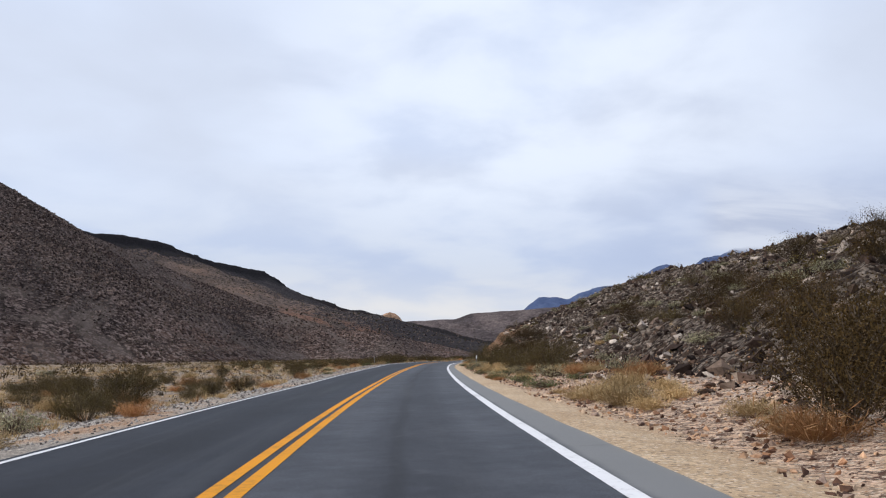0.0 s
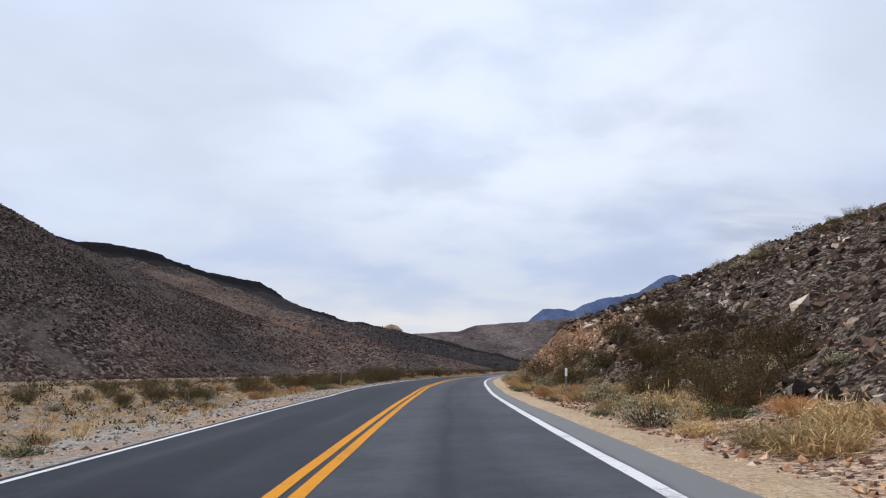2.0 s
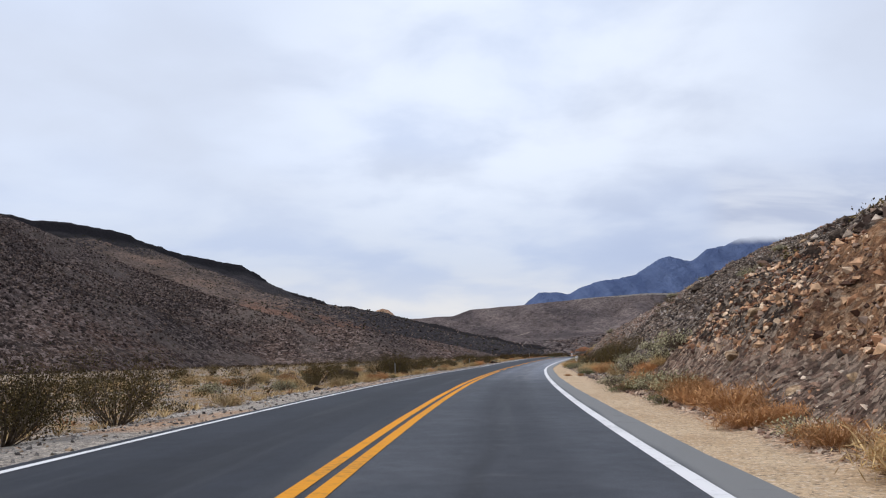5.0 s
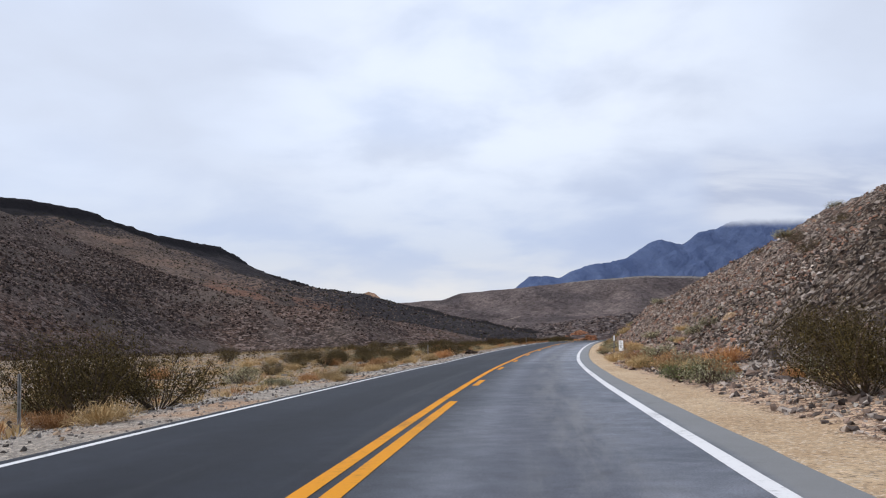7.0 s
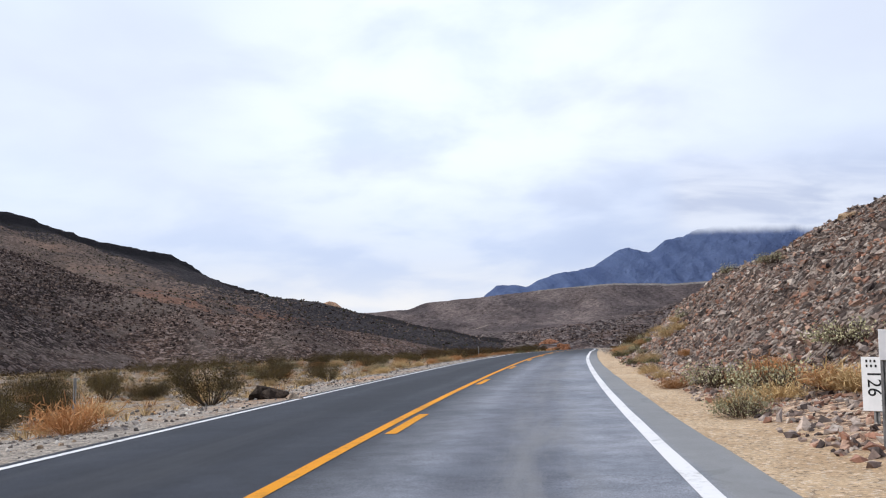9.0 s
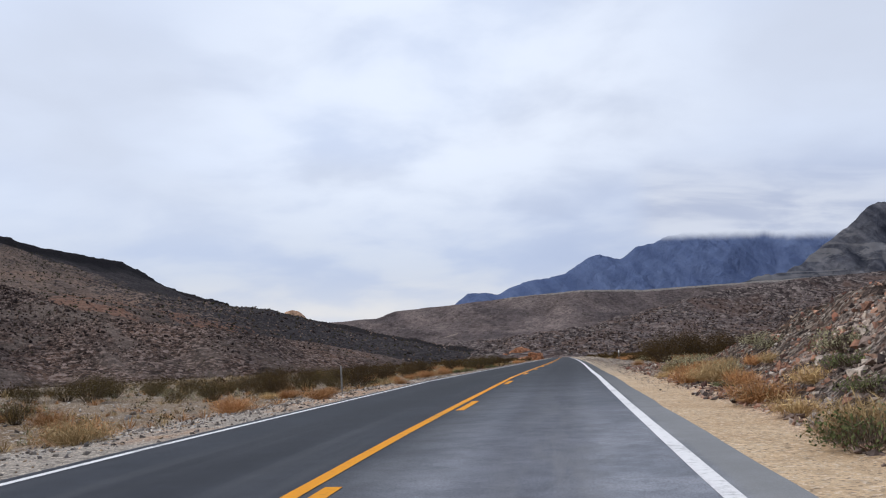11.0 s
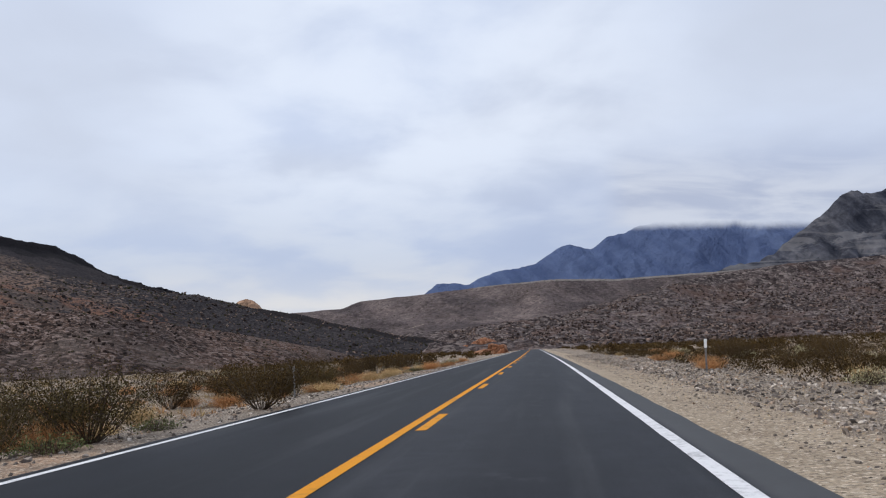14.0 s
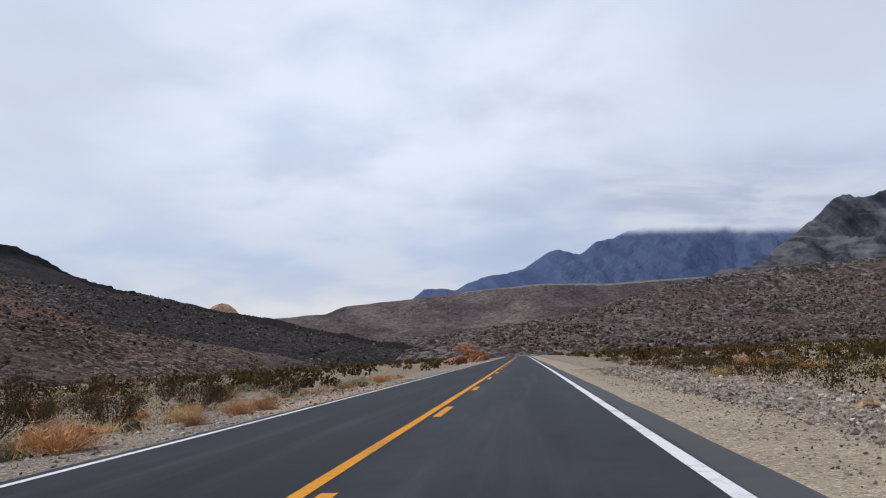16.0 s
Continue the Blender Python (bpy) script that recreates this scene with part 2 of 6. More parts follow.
def asphalt():
    m, k, s = material("asphalt", 0.6)
    s.inputs["Specular IOR Level"].default_value = 0.11
    p = place_of(k)
    u = attr(k, "u")
    fine = k.noise(p, 60.0, 3.0, 0.7)
    patch = k.noise(p, 0.35, 5.0, 0.6)
    sep = k.add("ShaderNodeSeparateXYZ")
    k.wire(p, sep.inputs[0])
    long = k.add("ShaderNodeCombineXYZ")
    k.wire(k.maths("MULTIPLY", u, 1.5), long.inputs[0])
    k.wire(k.maths("MULTIPLY", sep.outputs[1], 0.05), long.inputs[1])
    streak = k.noise(long.outputs[0], 1.0, 4.0, 0.6)
    c = k.mix(k.ranged(patch, 0.3, 0.7), (0.018, 0.020, 0.025), (0.029, 0.031, 0.037))
    c = k.mix(1.0, c, k.mix(k.ranged(fine, 0.3, 0.7), (0.62, 0.62, 0.62), (1.4, 1.4, 1.4)), "MULTIPLY")
    c = k.mix(1.0, c, k.mix(k.ranged(u, -0.3, 0.3), (0.45, 0.48, 0.55), (1.3, 1.3, 1.3)), "MULTIPLY")
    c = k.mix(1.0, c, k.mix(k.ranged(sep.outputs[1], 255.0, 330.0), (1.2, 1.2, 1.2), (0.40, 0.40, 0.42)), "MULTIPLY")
    # sunlit look of the near lane, painted in by tripling its colour
    sunlit_tone = k.maths("MULTIPLY", k.maths("MULTIPLY", k.ranged(sep.outputs[1], 150.0, 190.0), k.ranged(sep.outputs[1], 260.0, 310.0, 1.0, 0.0)), k.ranged(u, 0.0, 1.5))
    c = k.mix(sunlit_tone, c, k.mix(1.0, c, (3.0, 3.0, 2.96), "MULTIPLY"))
    # extra brightness put into the colour where the whole road looks brighter lit
    lit_stretch = k.maths("MULTIPLY", k.ranged(sep.outputs[1], 198.0, 228.0), k.ranged(sep.outputs[1], 262.0, 300.0, 1.0, 0.0))
    c = k.mix(lit_stretch, c, k.mix(1.0, c, (1.42, 1.40, 1.36), "MULTIPLY"))
    mottle = k.noise(p, 2.3, 5.0, 0.65)
    c = k.mix(1.0, c, k.mix(k.ranged(mottle, 0.3, 0.7), (0.80, 0.80, 0.81), (1.22, 1.22, 1.21)), "MULTIPLY")
    wander = k.maths("ADD", u, k.maths("MULTIPLY", k.maths("SUBTRACT", k.noise(p, 0.12, 4.0, 0.6), 0.5), 0.7))
    seam = k.ranged(k.maths("ABSOLUTE", k.maths("SUBTRACT", wander, 1.55)), 0.03, 0.16, 1.0, 0.0)
    seam = k.maths("MULTIPLY", seam, k.ranged(sep.outputs[1], 120.0, 160.0, 1.0, 0.0))
    c = k.mix(k.maths("MULTIPLY", seam, 0.5), c, (0.010, 0.010, 0.012))
    rub = k.maths("MULTIPLY", k.ranged(k.noise(p, 1.7, 5.0, 0.7), 0.56, 0.70), k.ranged(k.maths("ABSOLUTE", k.maths("SUBTRACT", u, 1.7)), 0.15, 0.5, 1.0, 0.0))
    c = k.mix(k.maths("MULTIPLY", rub, 0.22), c, (0.16, 0.16, 0.165))
    # polished wheel tracks and dusty streaks
    track = k.maths("ABSOLUTE", k.maths("SUBTRACT", k.maths("ABSOLUTE", u), 1.85))
    c = k.mix(1.0, c, k.mix(k.ranged(track, 0.35, 0.95), (0.72, 0.72, 0.75), (1.18, 1.18, 1.18)), "MULTIPLY")
    c = k.mix(k.maths("MULTIPLY", k.ranged(streak, 0.50, 0.72), 0.25), c, (0.085, 0.087, 0.092))
    # the shoulder outside the edge line is worn grey and dusty
    edge = k.maths("ADD", u, k.maths("MULTIPLY", k.maths("SUBTRACT", patch, 0.5), 0.25))
    older = k.ranged(sep.outputs[1], 255.0, 320.0, 0.75, 0.2)
    c = k.mix(k.maths("MULTIPLY", k.ranged(edge, 3.55, 3.75), older), c, (0.20, 0.20, 0.195))
    c = k.mix(k.maths("MULTIPLY", k.ranged(edge, 4.12, 4.3), 0.5), c, (0.24, 0.20, 0.145))
    worn = k.add("ShaderNodeCombineXYZ")
    k.wire(k.maths("MULTIPLY", u, 1.8), worn.inputs[0])
    k.wire(k.maths("MULTIPLY", sep.outputs[1], 0.16), worn.inputs[1])
    # pale scuffs in the wheel tracks of the near lane
    scuff = k.maths("MULTIPLY", k.ranged(k.noise(worn.outputs[0], 1.0, 6.0, 0.7), 0.40, 0.64), k.ranged(k.maths("ABSOLUTE", k.maths("SUBTRACT", u, 2.2)), 0.1, 0.9, 1.0, 0.0))
    scuff = k.maths("MULTIPLY", scuff, k.maths("MULTIPLY", k.ranged(sep.outputs[1], 150.0, 185.0), k.ranged(sep.outputs[1], 255.0, 300.0, 1.0, 0.0)))
    c = k.mix(k.maths("MULTIPLY", scuff, 0.55), c, (0.20, 0.20, 0.20))
    crack = k.voronoi(p, 0.16, "DISTANCE_TO_EDGE")
    warp = k.noise(p, 1.2, 4.0, 0.6)
    line = k.ranged(k.maths("ADD", crack, k.maths("MULTIPLY", k.maths("SUBTRACT", warp, 0.5), 0.10)), 0.0, 0.006, 1.0, 0.0)
    c = k.mix(k.maths("MULTIPLY", line, 0.12), c, (0.02, 0.02, 0.022))
    k.wire(c, s.inputs["Base Color"])
    bumped(k, s, fine, 0.35, 0.006)
    return m


def road_paint(name, colour, worn):
    m, k, s = material(name, 0.7)
    p = place_of(k)
    a, b = k.noise(p, 9.0, 6.0, 0.75), k.noise(p, 0.6, 3.0, 0.6)
    c = k.mix(k.ranged(k.maths("ADD", k.maths("MULTIPLY", a, 0.6), k.maths("MULTIPLY", b, 0.4)), 0.30, 0.52), worn, colour)
    k.wire(c, s.inputs["Base Color"])
    return m


def desert_floor():
    """Sand and gravel; 'edge' is the distance outwards from the rim of the graded sandy shoulder."""
    m, k, s = material("desert_floor", 0.95)
    p = place_of(k)
    u, off = attr(k, "u"), attr(k, "edge")
    big, mid = k.noise(p, 0.05, 5.0, 0.6), k.noise(p, 0.55, 6.0, 0.7)
    fine, grit = k.noise(p, 7.0, 6.0, 0.8), k.noise(p, 34.0, 5.0, 0.8)
    tone, rim = shards(k, p, 8.0)
    tone2, rim2 = shards(k, p, 26.0)
    sep = k.add("ShaderNodeSeparateXYZ")
    k.wire(p, sep.inputs[0])
    late = k.ranged(sep.outputs[1], 285.0, 325.0)
    sand = k.mix(k.ranged(mid, 0.3, 0.7), (0.43, 0.30, 0.185), (0.56, 0.425, 0.285))
    sand = k.mix(late, sand, k.mix(k.ranged(mid, 0.3, 0.7), (0.27, 0.21, 0.15), (0.39, 0.315, 0.23)))
    wild = k.mix(k.ranged(big, 0.4, 0.6), (0.27, 0.165, 0.076), (0.36, 0.232, 0.112))
    wild = k.mix(k.maths("MULTIPLY", k.ranged(mid, 0.43, 0.56), 0.85), wild, k.mix(tone[0], (0.115, 0.095, 0.082), (0.30, 0.262, 0.228)))
    wild = k.mix(k.maths("MULTIPLY", k.ranged(sep.outputs[1], 235.0, 290.0), 0.85), wild, (0.155, 0.108, 0.070))
    gravel = k.mix(tone[0], (0.18, 0.165, 0.155), (0.56, 0.53, 0.49))
    gravel = k.mix(k.maths("MULTIPLY", k.ranged(tone2[1], 0.5, 0.8), 0.6), gravel, k.mix(tone2[0], (0.09, 0.08, 0.075), (0.50, 0.46, 0.41)))
    rubble = k.mix(k.ranged(tone[1], 0.2, 0.8), (0.095, 0.052, 0.038), (0.56, 0.385, 0.265))
    rubble = k.mix(k.maths("MULTIPLY", k.ranged(tone2[1], 0.5, 0.8), 0.6), rubble, k.mix(k.ranged(tone2[0], 0.2, 0.8), (0.055, 0.034, 0.027), (0.66, 0.50, 0.37)))
    dirt = k.mix(k.ranged(mid, 0.35, 0.65), (0.36, 0.225, 0.145), (0.46, 0.32, 0.22))
    wob = k.maths("ADD", off, k.maths("MULTIPLY", k.maths("SUBTRACT", mid, 0.5), 1.8))
    far_off = k.ranged(off, 7.0, 12.0)
    # right of the road: sand, then broken rubble or grey berm stones, then wild ground
    stones = k.mix(late, rubble, k.mix(k.ranged(mid, 0.4, 0.6), k.mix(tone[0], (0.075, 0.063, 0.054), (0.27, 0.228, 0.19)), (0.19, 0.145, 0.105)))
    right = k.mix(k.ranged(wob, -0.15, 0.5), sand, k.mix(k.maths("MAXIMUM", far_off, k.maths("MULTIPLY", late, k.ranged(wob, 2.6, 4.0))), stones, wild))
    # left of it: a strip of pinkish dirt, crushed stone, then wild ground
    lw = k.maths("ADD", k.maths("MULTIPLY", u, -1.0), k.maths("MULTIPLY", k.maths("SUBTRACT", mid, 0.5), 3.2))
    pinkish = k.maths("MULTIPLY", k.ranged(k.noise(p, 0.13, 4.0, 0.6), 0.47, 0.58), k.ranged(lw, 3.9, 4.5))
    left = k.mix(k.ranged(lw, 5.2, 6.2), k.mix(pinkish, k.mix(k.maths("MULTIPLY", late, 0.7), k.mix(0.5, gravel, (0.33, 0.29, 0.25)), (0.15, 0.118, 0.096)), dirt), k.mix(k.maths("MULTIPLY", late, 0.75), gravel, (0.17, 0.135, 0.108)))
    left = k.mix(k.ranged(lw, 7.2, 9.0), left, wild)
    left = k.mix(1.0, left, (0.84, 0.83, 0.82), "MULTIPLY")
    c = k.mix(k.ranged(u, -0.5, 0.5), left, right)
    some = k.maths("MULTIPLY", k.ranged(tone[2], 0.74, 0.86), k.ranged(mid, 0.40, 0.55))
    c = k.mix(k.maths("MULTIPLY", some, k.maths("MULTIPLY", k.ranged(k.maths("ABSOLUTE", u), 6.5, 8.0), 0.8)), c, gravel)
    c = k.mix(k.maths("MULTIPLY", late, k.maths("MULTIPLY", k.ranged(tone2[1], 0.35, 0.6), 0.4)), c, k.mix(tone2[0], (0.16, 0.13, 0.105), (0.50, 0.43, 0.34)))
    c = k.mix(k.maths("MULTIPLY", k.ranged(tone2[2], 0.68, 0.80), 0.6), c, k.mix(k.ranged(tone2[0], 0.3, 0.7), (0.10, 0.078, 0.062), (0.66, 0.57, 0.46)))
    c = k.mix(1.0, c, k.mix(k.ranged(fine, 0.3, 0.7), (0.78, 0.78, 0.78), (1.18, 1.17, 1.16)), "MULTIPLY")
    c = k.mix(1.0, c, k.mix(k.ranged(grit, 0.3, 0.7), (0.72, 0.72, 0.72), (1.24, 1.24, 1.24)), "MULTIPLY")
    k.wire(c, s.inputs["Base Color"])
    h = k.maths("ADD", k.maths("MULTIPLY", fine, 0.6), k.maths("ADD", k.maths("MULTIPLY", tone[0], 0.25), k.maths("MULTIPLY", grit, 0.25)))
    bumped(k, s, h, 0.7, 0.06)
    return m


def cut_slope():
    """Rocky hillside beside the road: dark broken stones above, tan and rust rubble in the cut ('tan') over brown debris ('apron'), red scree farther on ('red')."""
    m, k, s = material("rocky_slope", 0.95)
    p = place_of(k)
    tan, red, apron = attr(k, "tan"), attr(k, "red"), attr(k, "apron")
    mid, fine = k.noise(p, 0.35, 5.0, 0.65, 0.3), k.noise(p, 6.0, 7.0, 0.8)
    rough = k.noise(p, 1.4, 8.0, 0.75, 0.4)
    tone, rim = shards(k, p, 3.2)
    tone2, rim2 = shards(k, p, 8.0)

    def mixed(dark, middle, pale, black, shares=(0.75, 0.85)):
        c = k.mix(k.ranged(rough, 0.36, 0.62), dark, middle)
        for t, part_of in zip((tone, tone2), shares):
            c = k.mix(k.maths("MULTIPLY", k.ranged(t[0], 0.62, 0.80), part_of), c, pale)
            c = k.mix(k.maths("MULTIPLY", k.ranged(t[1], 0.62, 0.80), part_of), c, black)
        return c

    c = mixed((0.058, 0.040, 0.032), (0.135, 0.094, 0.070), (0.34, 0.28, 0.23), (0.026, 0.019, 0.017))
    debris = mixed((0.13, 0.083, 0.067), (0.34, 0.232, 0.178), (0.52, 0.415, 0.33), (0.042, 0.030, 0.027), (0.45, 0.6))
    c = k.mix(k.ranged(k.maths("ADD", apron, k.maths("MULTIPLY", k.maths("SUBTRACT", mid, 0.5), 0.8)), 0.3, 0.7), c, debris)
    cut = mixed((0.17, 0.082, 0.048), (0.47, 0.275, 0.155), (0.62, 0.46, 0.32), (0.085, 0.045, 0.034), (0.3, 0.5))
    cut = k.mix(k.maths("MULTIPLY", k.ranged(mid, 0.52, 0.7), 0.45), cut, (0.44, 0.21, 0.090))
    # dark brown noise blotches, not tied to the relief of the cut
    dark_blotch = k.noise(p, 2.6, 6.0, 0.7, 0.6)
    cut = k.mix(k.maths("MULTIPLY", k.ranged(dark_blotch, 0.52, 0.62), 0.6), cut, (0.12, 0.062, 0.045))
    c = k.mix(k.ranged(k.maths("ADD", tan, k.maths("MULTIPLY", k.maths("SUBTRACT", mid, 0.5), 1.2)), 0.35, 0.65), c, cut)
    scree = mixed((0.17, 0.118, 0.098), (0.31, 0.228, 0.190), (0.48, 0.415, 0.37), (0.075, 0.060, 0.055))
    scree = k.mix(k.maths("MULTIPLY", k.ranged(mid, 0.48, 0.68), 0.5), scree, mixed((0.31, 0.155, 0.105), (0.47, 0.265, 0.185), (0.62, 0.45, 0.34), (0.14, 0.078, 0.06)))
    c = k.mix(k.maths("MULTIPLY", k.ranged(k.maths("ADD", red, k.maths("MULTIPLY", k.maths("SUBTRACT", mid, 0.5), 0.9)), 0.4, 0.8), 0.9), c, scree)
    c = k.mix(1.0, c, k.mix(k.ranged(fine, 0.3, 0.7), (0.6, 0.6, 0.6), (1.32, 1.3, 1.28)), "MULTIPLY")
    k.wire(c, s.inputs["Base Color"])
    h = k.maths("ADD", k.maths("MULTIPLY", rough, 0.8), k.maths("MULTIPLY", fine, 0.25))
    h = k.maths("ADD", h, k.maths("ADD", k.maths("MULTIPLY", tone[2], 0.35), k.maths("MULTIPLY", tone2[2], 0.18)))
    h = k.maths("ADD", h, k.maths("ADD", k.maths("MULTIPLY", k.ranged(rim, 0.0, 0.2), 0.2), k.maths("MULTIPLY", k.ranged(rim2, 0.0, 0.2), 0.12)))
    bumped(k, s, h, 1.0, 0.40)
    return m


M_ROAD = asphalt()
M_WHITE = road_paint("white_line_paint", (0.66, 0.66, 0.67), (0.27, 0.27, 0.28))
M_YELLOW = road_paint("yellow_line_paint", (0.62, 0.26, 0.018), (0.26, 0.14, 0.04))
M_FLOOR = desert_floor()
M_SLOPE = cut_slope()
M_HILL_A = stony("dark_talus", (0.030, 0.022, 0.020), (0.098, 0.071, 0.064), (0.225, 0.178, 0.163), 0.014, 0.8, speck=0.8, bump=0.9, bump_size=1.0, stripes=(0.14, 0.112, 0.098), east=(-120.0, 10.0, (0.098, 0.064, 0.052), (0.195, 0.122, 0.090)), gully=(0.02, (0.66, 0.66, 0.69), (1.35, 1.31, 1.28)), foot=(-4.0, 20.0, (0.078, 0.051, 0.040), (0.150, 0.088, 0.062)))
M_MESA = stony("brown_mesa_slope", (0.086, 0.063, 0.054), (0.146, 0.108, 0.090), (0.200, 0.160, 0.138), 0.008, 0.42, cap=(0.024, 0.021, 0.023), speck=0.35, bump=0.7, bump_size=1.0, stripes=(0.185, 0.122, 0.092), gully=(0.03, (0.75, 0.75, 0.76), (1.2, 1.18, 1.16)))
M_DOME = stony("orange_rock", (0.34, 0.20, 0.13), (0.44, 0.29, 0.20), (0.5, 0.36, 0.26), 0.02, 0.12, speck=0.3, bump=0.6, bump_size=3.0)
M_PLATEAU = stony("grey_plateau_slope", (0.092, 0.074, 0.075), (0.148, 0.120, 0.120), (0.205, 0.175, 0.168), 0.006, 0.16, speck=0.35, bump=0.9, bump_size=4.0, gully=(0.012, (0.68, 0.68, 0.70), (1.26, 1.24, 1.2)), gritty=0.7, cap=(0.27, 0.245, 0.225))
M_NEAR_PLATEAU = stony("rough_plateau_slope", (0.056, 0.044, 0.045), (0.145, 0.115, 0.114), (0.25, 0.212, 0.20), 0.014, 0.34, speck=0.75, bump=1.0, bump_size=2.0, stripes=(0.125, 0.080, 0.066))
# blue of the hazy air between is painted into this rock's colour
M_RANGE = stony("haze_tinted_rock", (0.080, 0.112, 0.210), (0.098, 0.134, 0.240), (0.14, 0.175, 0.27), 0.003, 0.02, speck=0.0, bump=1.0, bump_size=34.0, cells=False, gully=(0.012, (0.80, 0.82, 0.87), (1.02, 1.02, 1.02)), gritty=0.25)
# bluish grey; its gully streaks put ridge light and shade into the colour
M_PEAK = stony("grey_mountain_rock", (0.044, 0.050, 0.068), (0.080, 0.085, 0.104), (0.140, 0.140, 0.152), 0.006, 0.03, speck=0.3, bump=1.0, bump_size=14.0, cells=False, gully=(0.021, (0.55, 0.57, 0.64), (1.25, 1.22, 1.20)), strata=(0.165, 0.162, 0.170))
M_CHIP_TOP = chips("slope_stones", [(0.026, 0.019, 0.017), (0.045, 0.031, 0.026), (0.175, 0.128, 0.100), (0.075, 0.051, 0.041), (0.48, 0.41, 0.35), (0.120, 0.078, 0.058), (0.034, 0.024, 0.021), (0.34, 0.275, 0.225), (0.056, 0.038, 0.031), (0.095, 0.066, 0.052)])
M_CHIP_CUT = chips("cut_rubble", [(0.12, 0.066, 0.046), (0.50, 0.325, 0.205), (0.36, 0.195, 0.112), (0.62, 0.47, 0.34), (0.22, 0.120, 0.076), (0.45, 0.28, 0.175), (0.30, 0.22, 0.175), (0.08, 0.048, 0.038)])
M_CHIP_SLAB = chips("varnished_slabs", [(0.030, 0.022, 0.020), (0.050, 0.036, 0.031), (0.038, 0.028, 0.025), (0.095, 0.066, 0.053), (0.060, 0.043, 0.037)])
M_CHIP_DEBRIS = chips("brown_debris", [(0.16, 0.106, 0.085), (0.33, 0.235, 0.18), (0.075, 0.052, 0.045), (0.45, 0.345, 0.27), (0.24, 0.160, 0.122), (0.55, 0.45, 0.365), (0.34, 0.21, 0.145), (0.12, 0.082, 0.068)])
M_CHIP_SCREE = chips("red_scree", [(0.22, 0.125, 0.094), (0.32, 0.215, 0.165), (0.085, 0.068, 0.063), (0.27, 0.228, 0.205), (0.42, 0.365, 0.32), (0.28, 0.155, 0.110), (0.055, 0.044, 0.042), (0.35, 0.29, 0.25), (0.15, 0.115, 0.102), (0.23, 0.178, 0.155)], 0.45)
M_CHIP_GREY = chips("grey_scree", [(0.115, 0.094, 0.085), (0.195, 0.163, 0.146), (0.055, 0.046, 0.043), (0.27, 0.232, 0.208), (0.165, 0.123, 0.103), (0.35, 0.308, 0.278), (0.08, 0.066, 0.061), (0.23, 0.170, 0.140)])
M_CHIP_RED = chips("dark_red_rubble", [(0.14, 0.066, 0.050), (0.24, 0.115, 0.082), (0.075, 0.046, 0.040), (0.33, 0.20, 0.145), (0.17, 0.105, 0.085), (0.12, 0.085, 0.072)])
M_CHIP_GRAVEL = chips("roadside_gravel", [(0.17, 0.155, 0.145), (0.36, 0.335, 0.305), (0.085, 0.076, 0.072), (0.25, 0.222, 0.20), (0.46, 0.43, 0.39), (0.30, 0.225, 0.16), (0.14, 0.125, 0.118), (0.22, 0.20, 0.19)])
M_CHIP_BERM = chips("berm_stones", [(0.15, 0.130, 0.115), (0.29, 0.255, 0.225), (0.080, 0.069, 0.063), (0.23, 0.198, 0.172), (0.45, 0.405, 0.36), (0.29, 0.225, 0.172), (0.12, 0.103, 0.094)])
M_CHIP_TALUS = chips("talus_stones", [(0.024, 0.018, 0.017), (0.042, 0.031, 0.028), (0.105, 0.077, 0.067), (0.064, 0.046, 0.040), (0.209, 0.156, 0.133), (0.033, 0.025, 0.023), (0.132, 0.096, 0.081)])
M_RED = stony("red_outcrop_rock", (0.22, 0.085, 0.045), (0.34, 0.16, 0.09), (0.45, 0.28, 0.19), 0.1, 0.7, speck=0.5, bump=0.9, bump_size=0.6)
M_ROCK_DARK = stony("varnished_basalt", (0.030, 0.023, 0.020), (0.065, 0.050, 0.042), (0.15, 0.118, 0.095), 1.3, 6.0, speck=0.35, bump=0.6, bump_size=0.08)
M_ROCK_TAN = stony("tan_stone", (0.24, 0.155, 0.095), (0.37, 0.26, 0.165), (0.50, 0.40, 0.29), 1.3, 6.0, speck=0.35, bump=0.6, bump_size=0.06)
M_ROCK_GREY = stony("grey_stone", (0.14, 0.112, 0.093), (0.26, 0.215, 0.175), (0.46, 0.40, 0.335), 1.6, 6.0, speck=0.4, bump=0.6, bump_size=0.06)
M_CREO = leafy("creosote_leaf", (0.028, 0.022, 0.009), (0.125, 0.092, 0.036))
M_CREO_FAR = leafy("far_bush_leaf", (0.021, 0.014, 0.006), (0.088, 0.056, 0.021))
M_STEM = plain("bush_stem", (0.05, 0.036, 0.026), (0.13, 0.10, 0.075), 12.0, per_object=0.2)
M_STRAW = leafy("dry_straw", (0.29, 0.195, 0.092), (0.54, 0.405, 0.225), 0.32)
M_RUST = leafy("rust_twigs", (0.25, 0.115, 0.050), (0.50, 0.29, 0.14), 0.3)
M_SAGE = leafy("grey_green_leaf", (0.17, 0.165, 0.09), (0.44, 0.41, 0.27), 0.25)
M_GREEN = leafy("green_leaf", (0.065, 0.085, 0.035), (0.17, 0.19, 0.085), 0.25)
M_STEEL = plain("weathered_steel", (0.14, 0.14, 0.14), (0.26, 0.25, 0.24), 14.0, 0.6)
M_PANEL = plain("white_sheeting", (0.72, 0.73, 0.73), (0.80, 0.80, 0.80), 8.0, 0.45)
M_INK = plain("black_sign_ink", (0.02, 0.02, 0.02), (0.03, 0.03, 0.03), 8.0, 0.6)


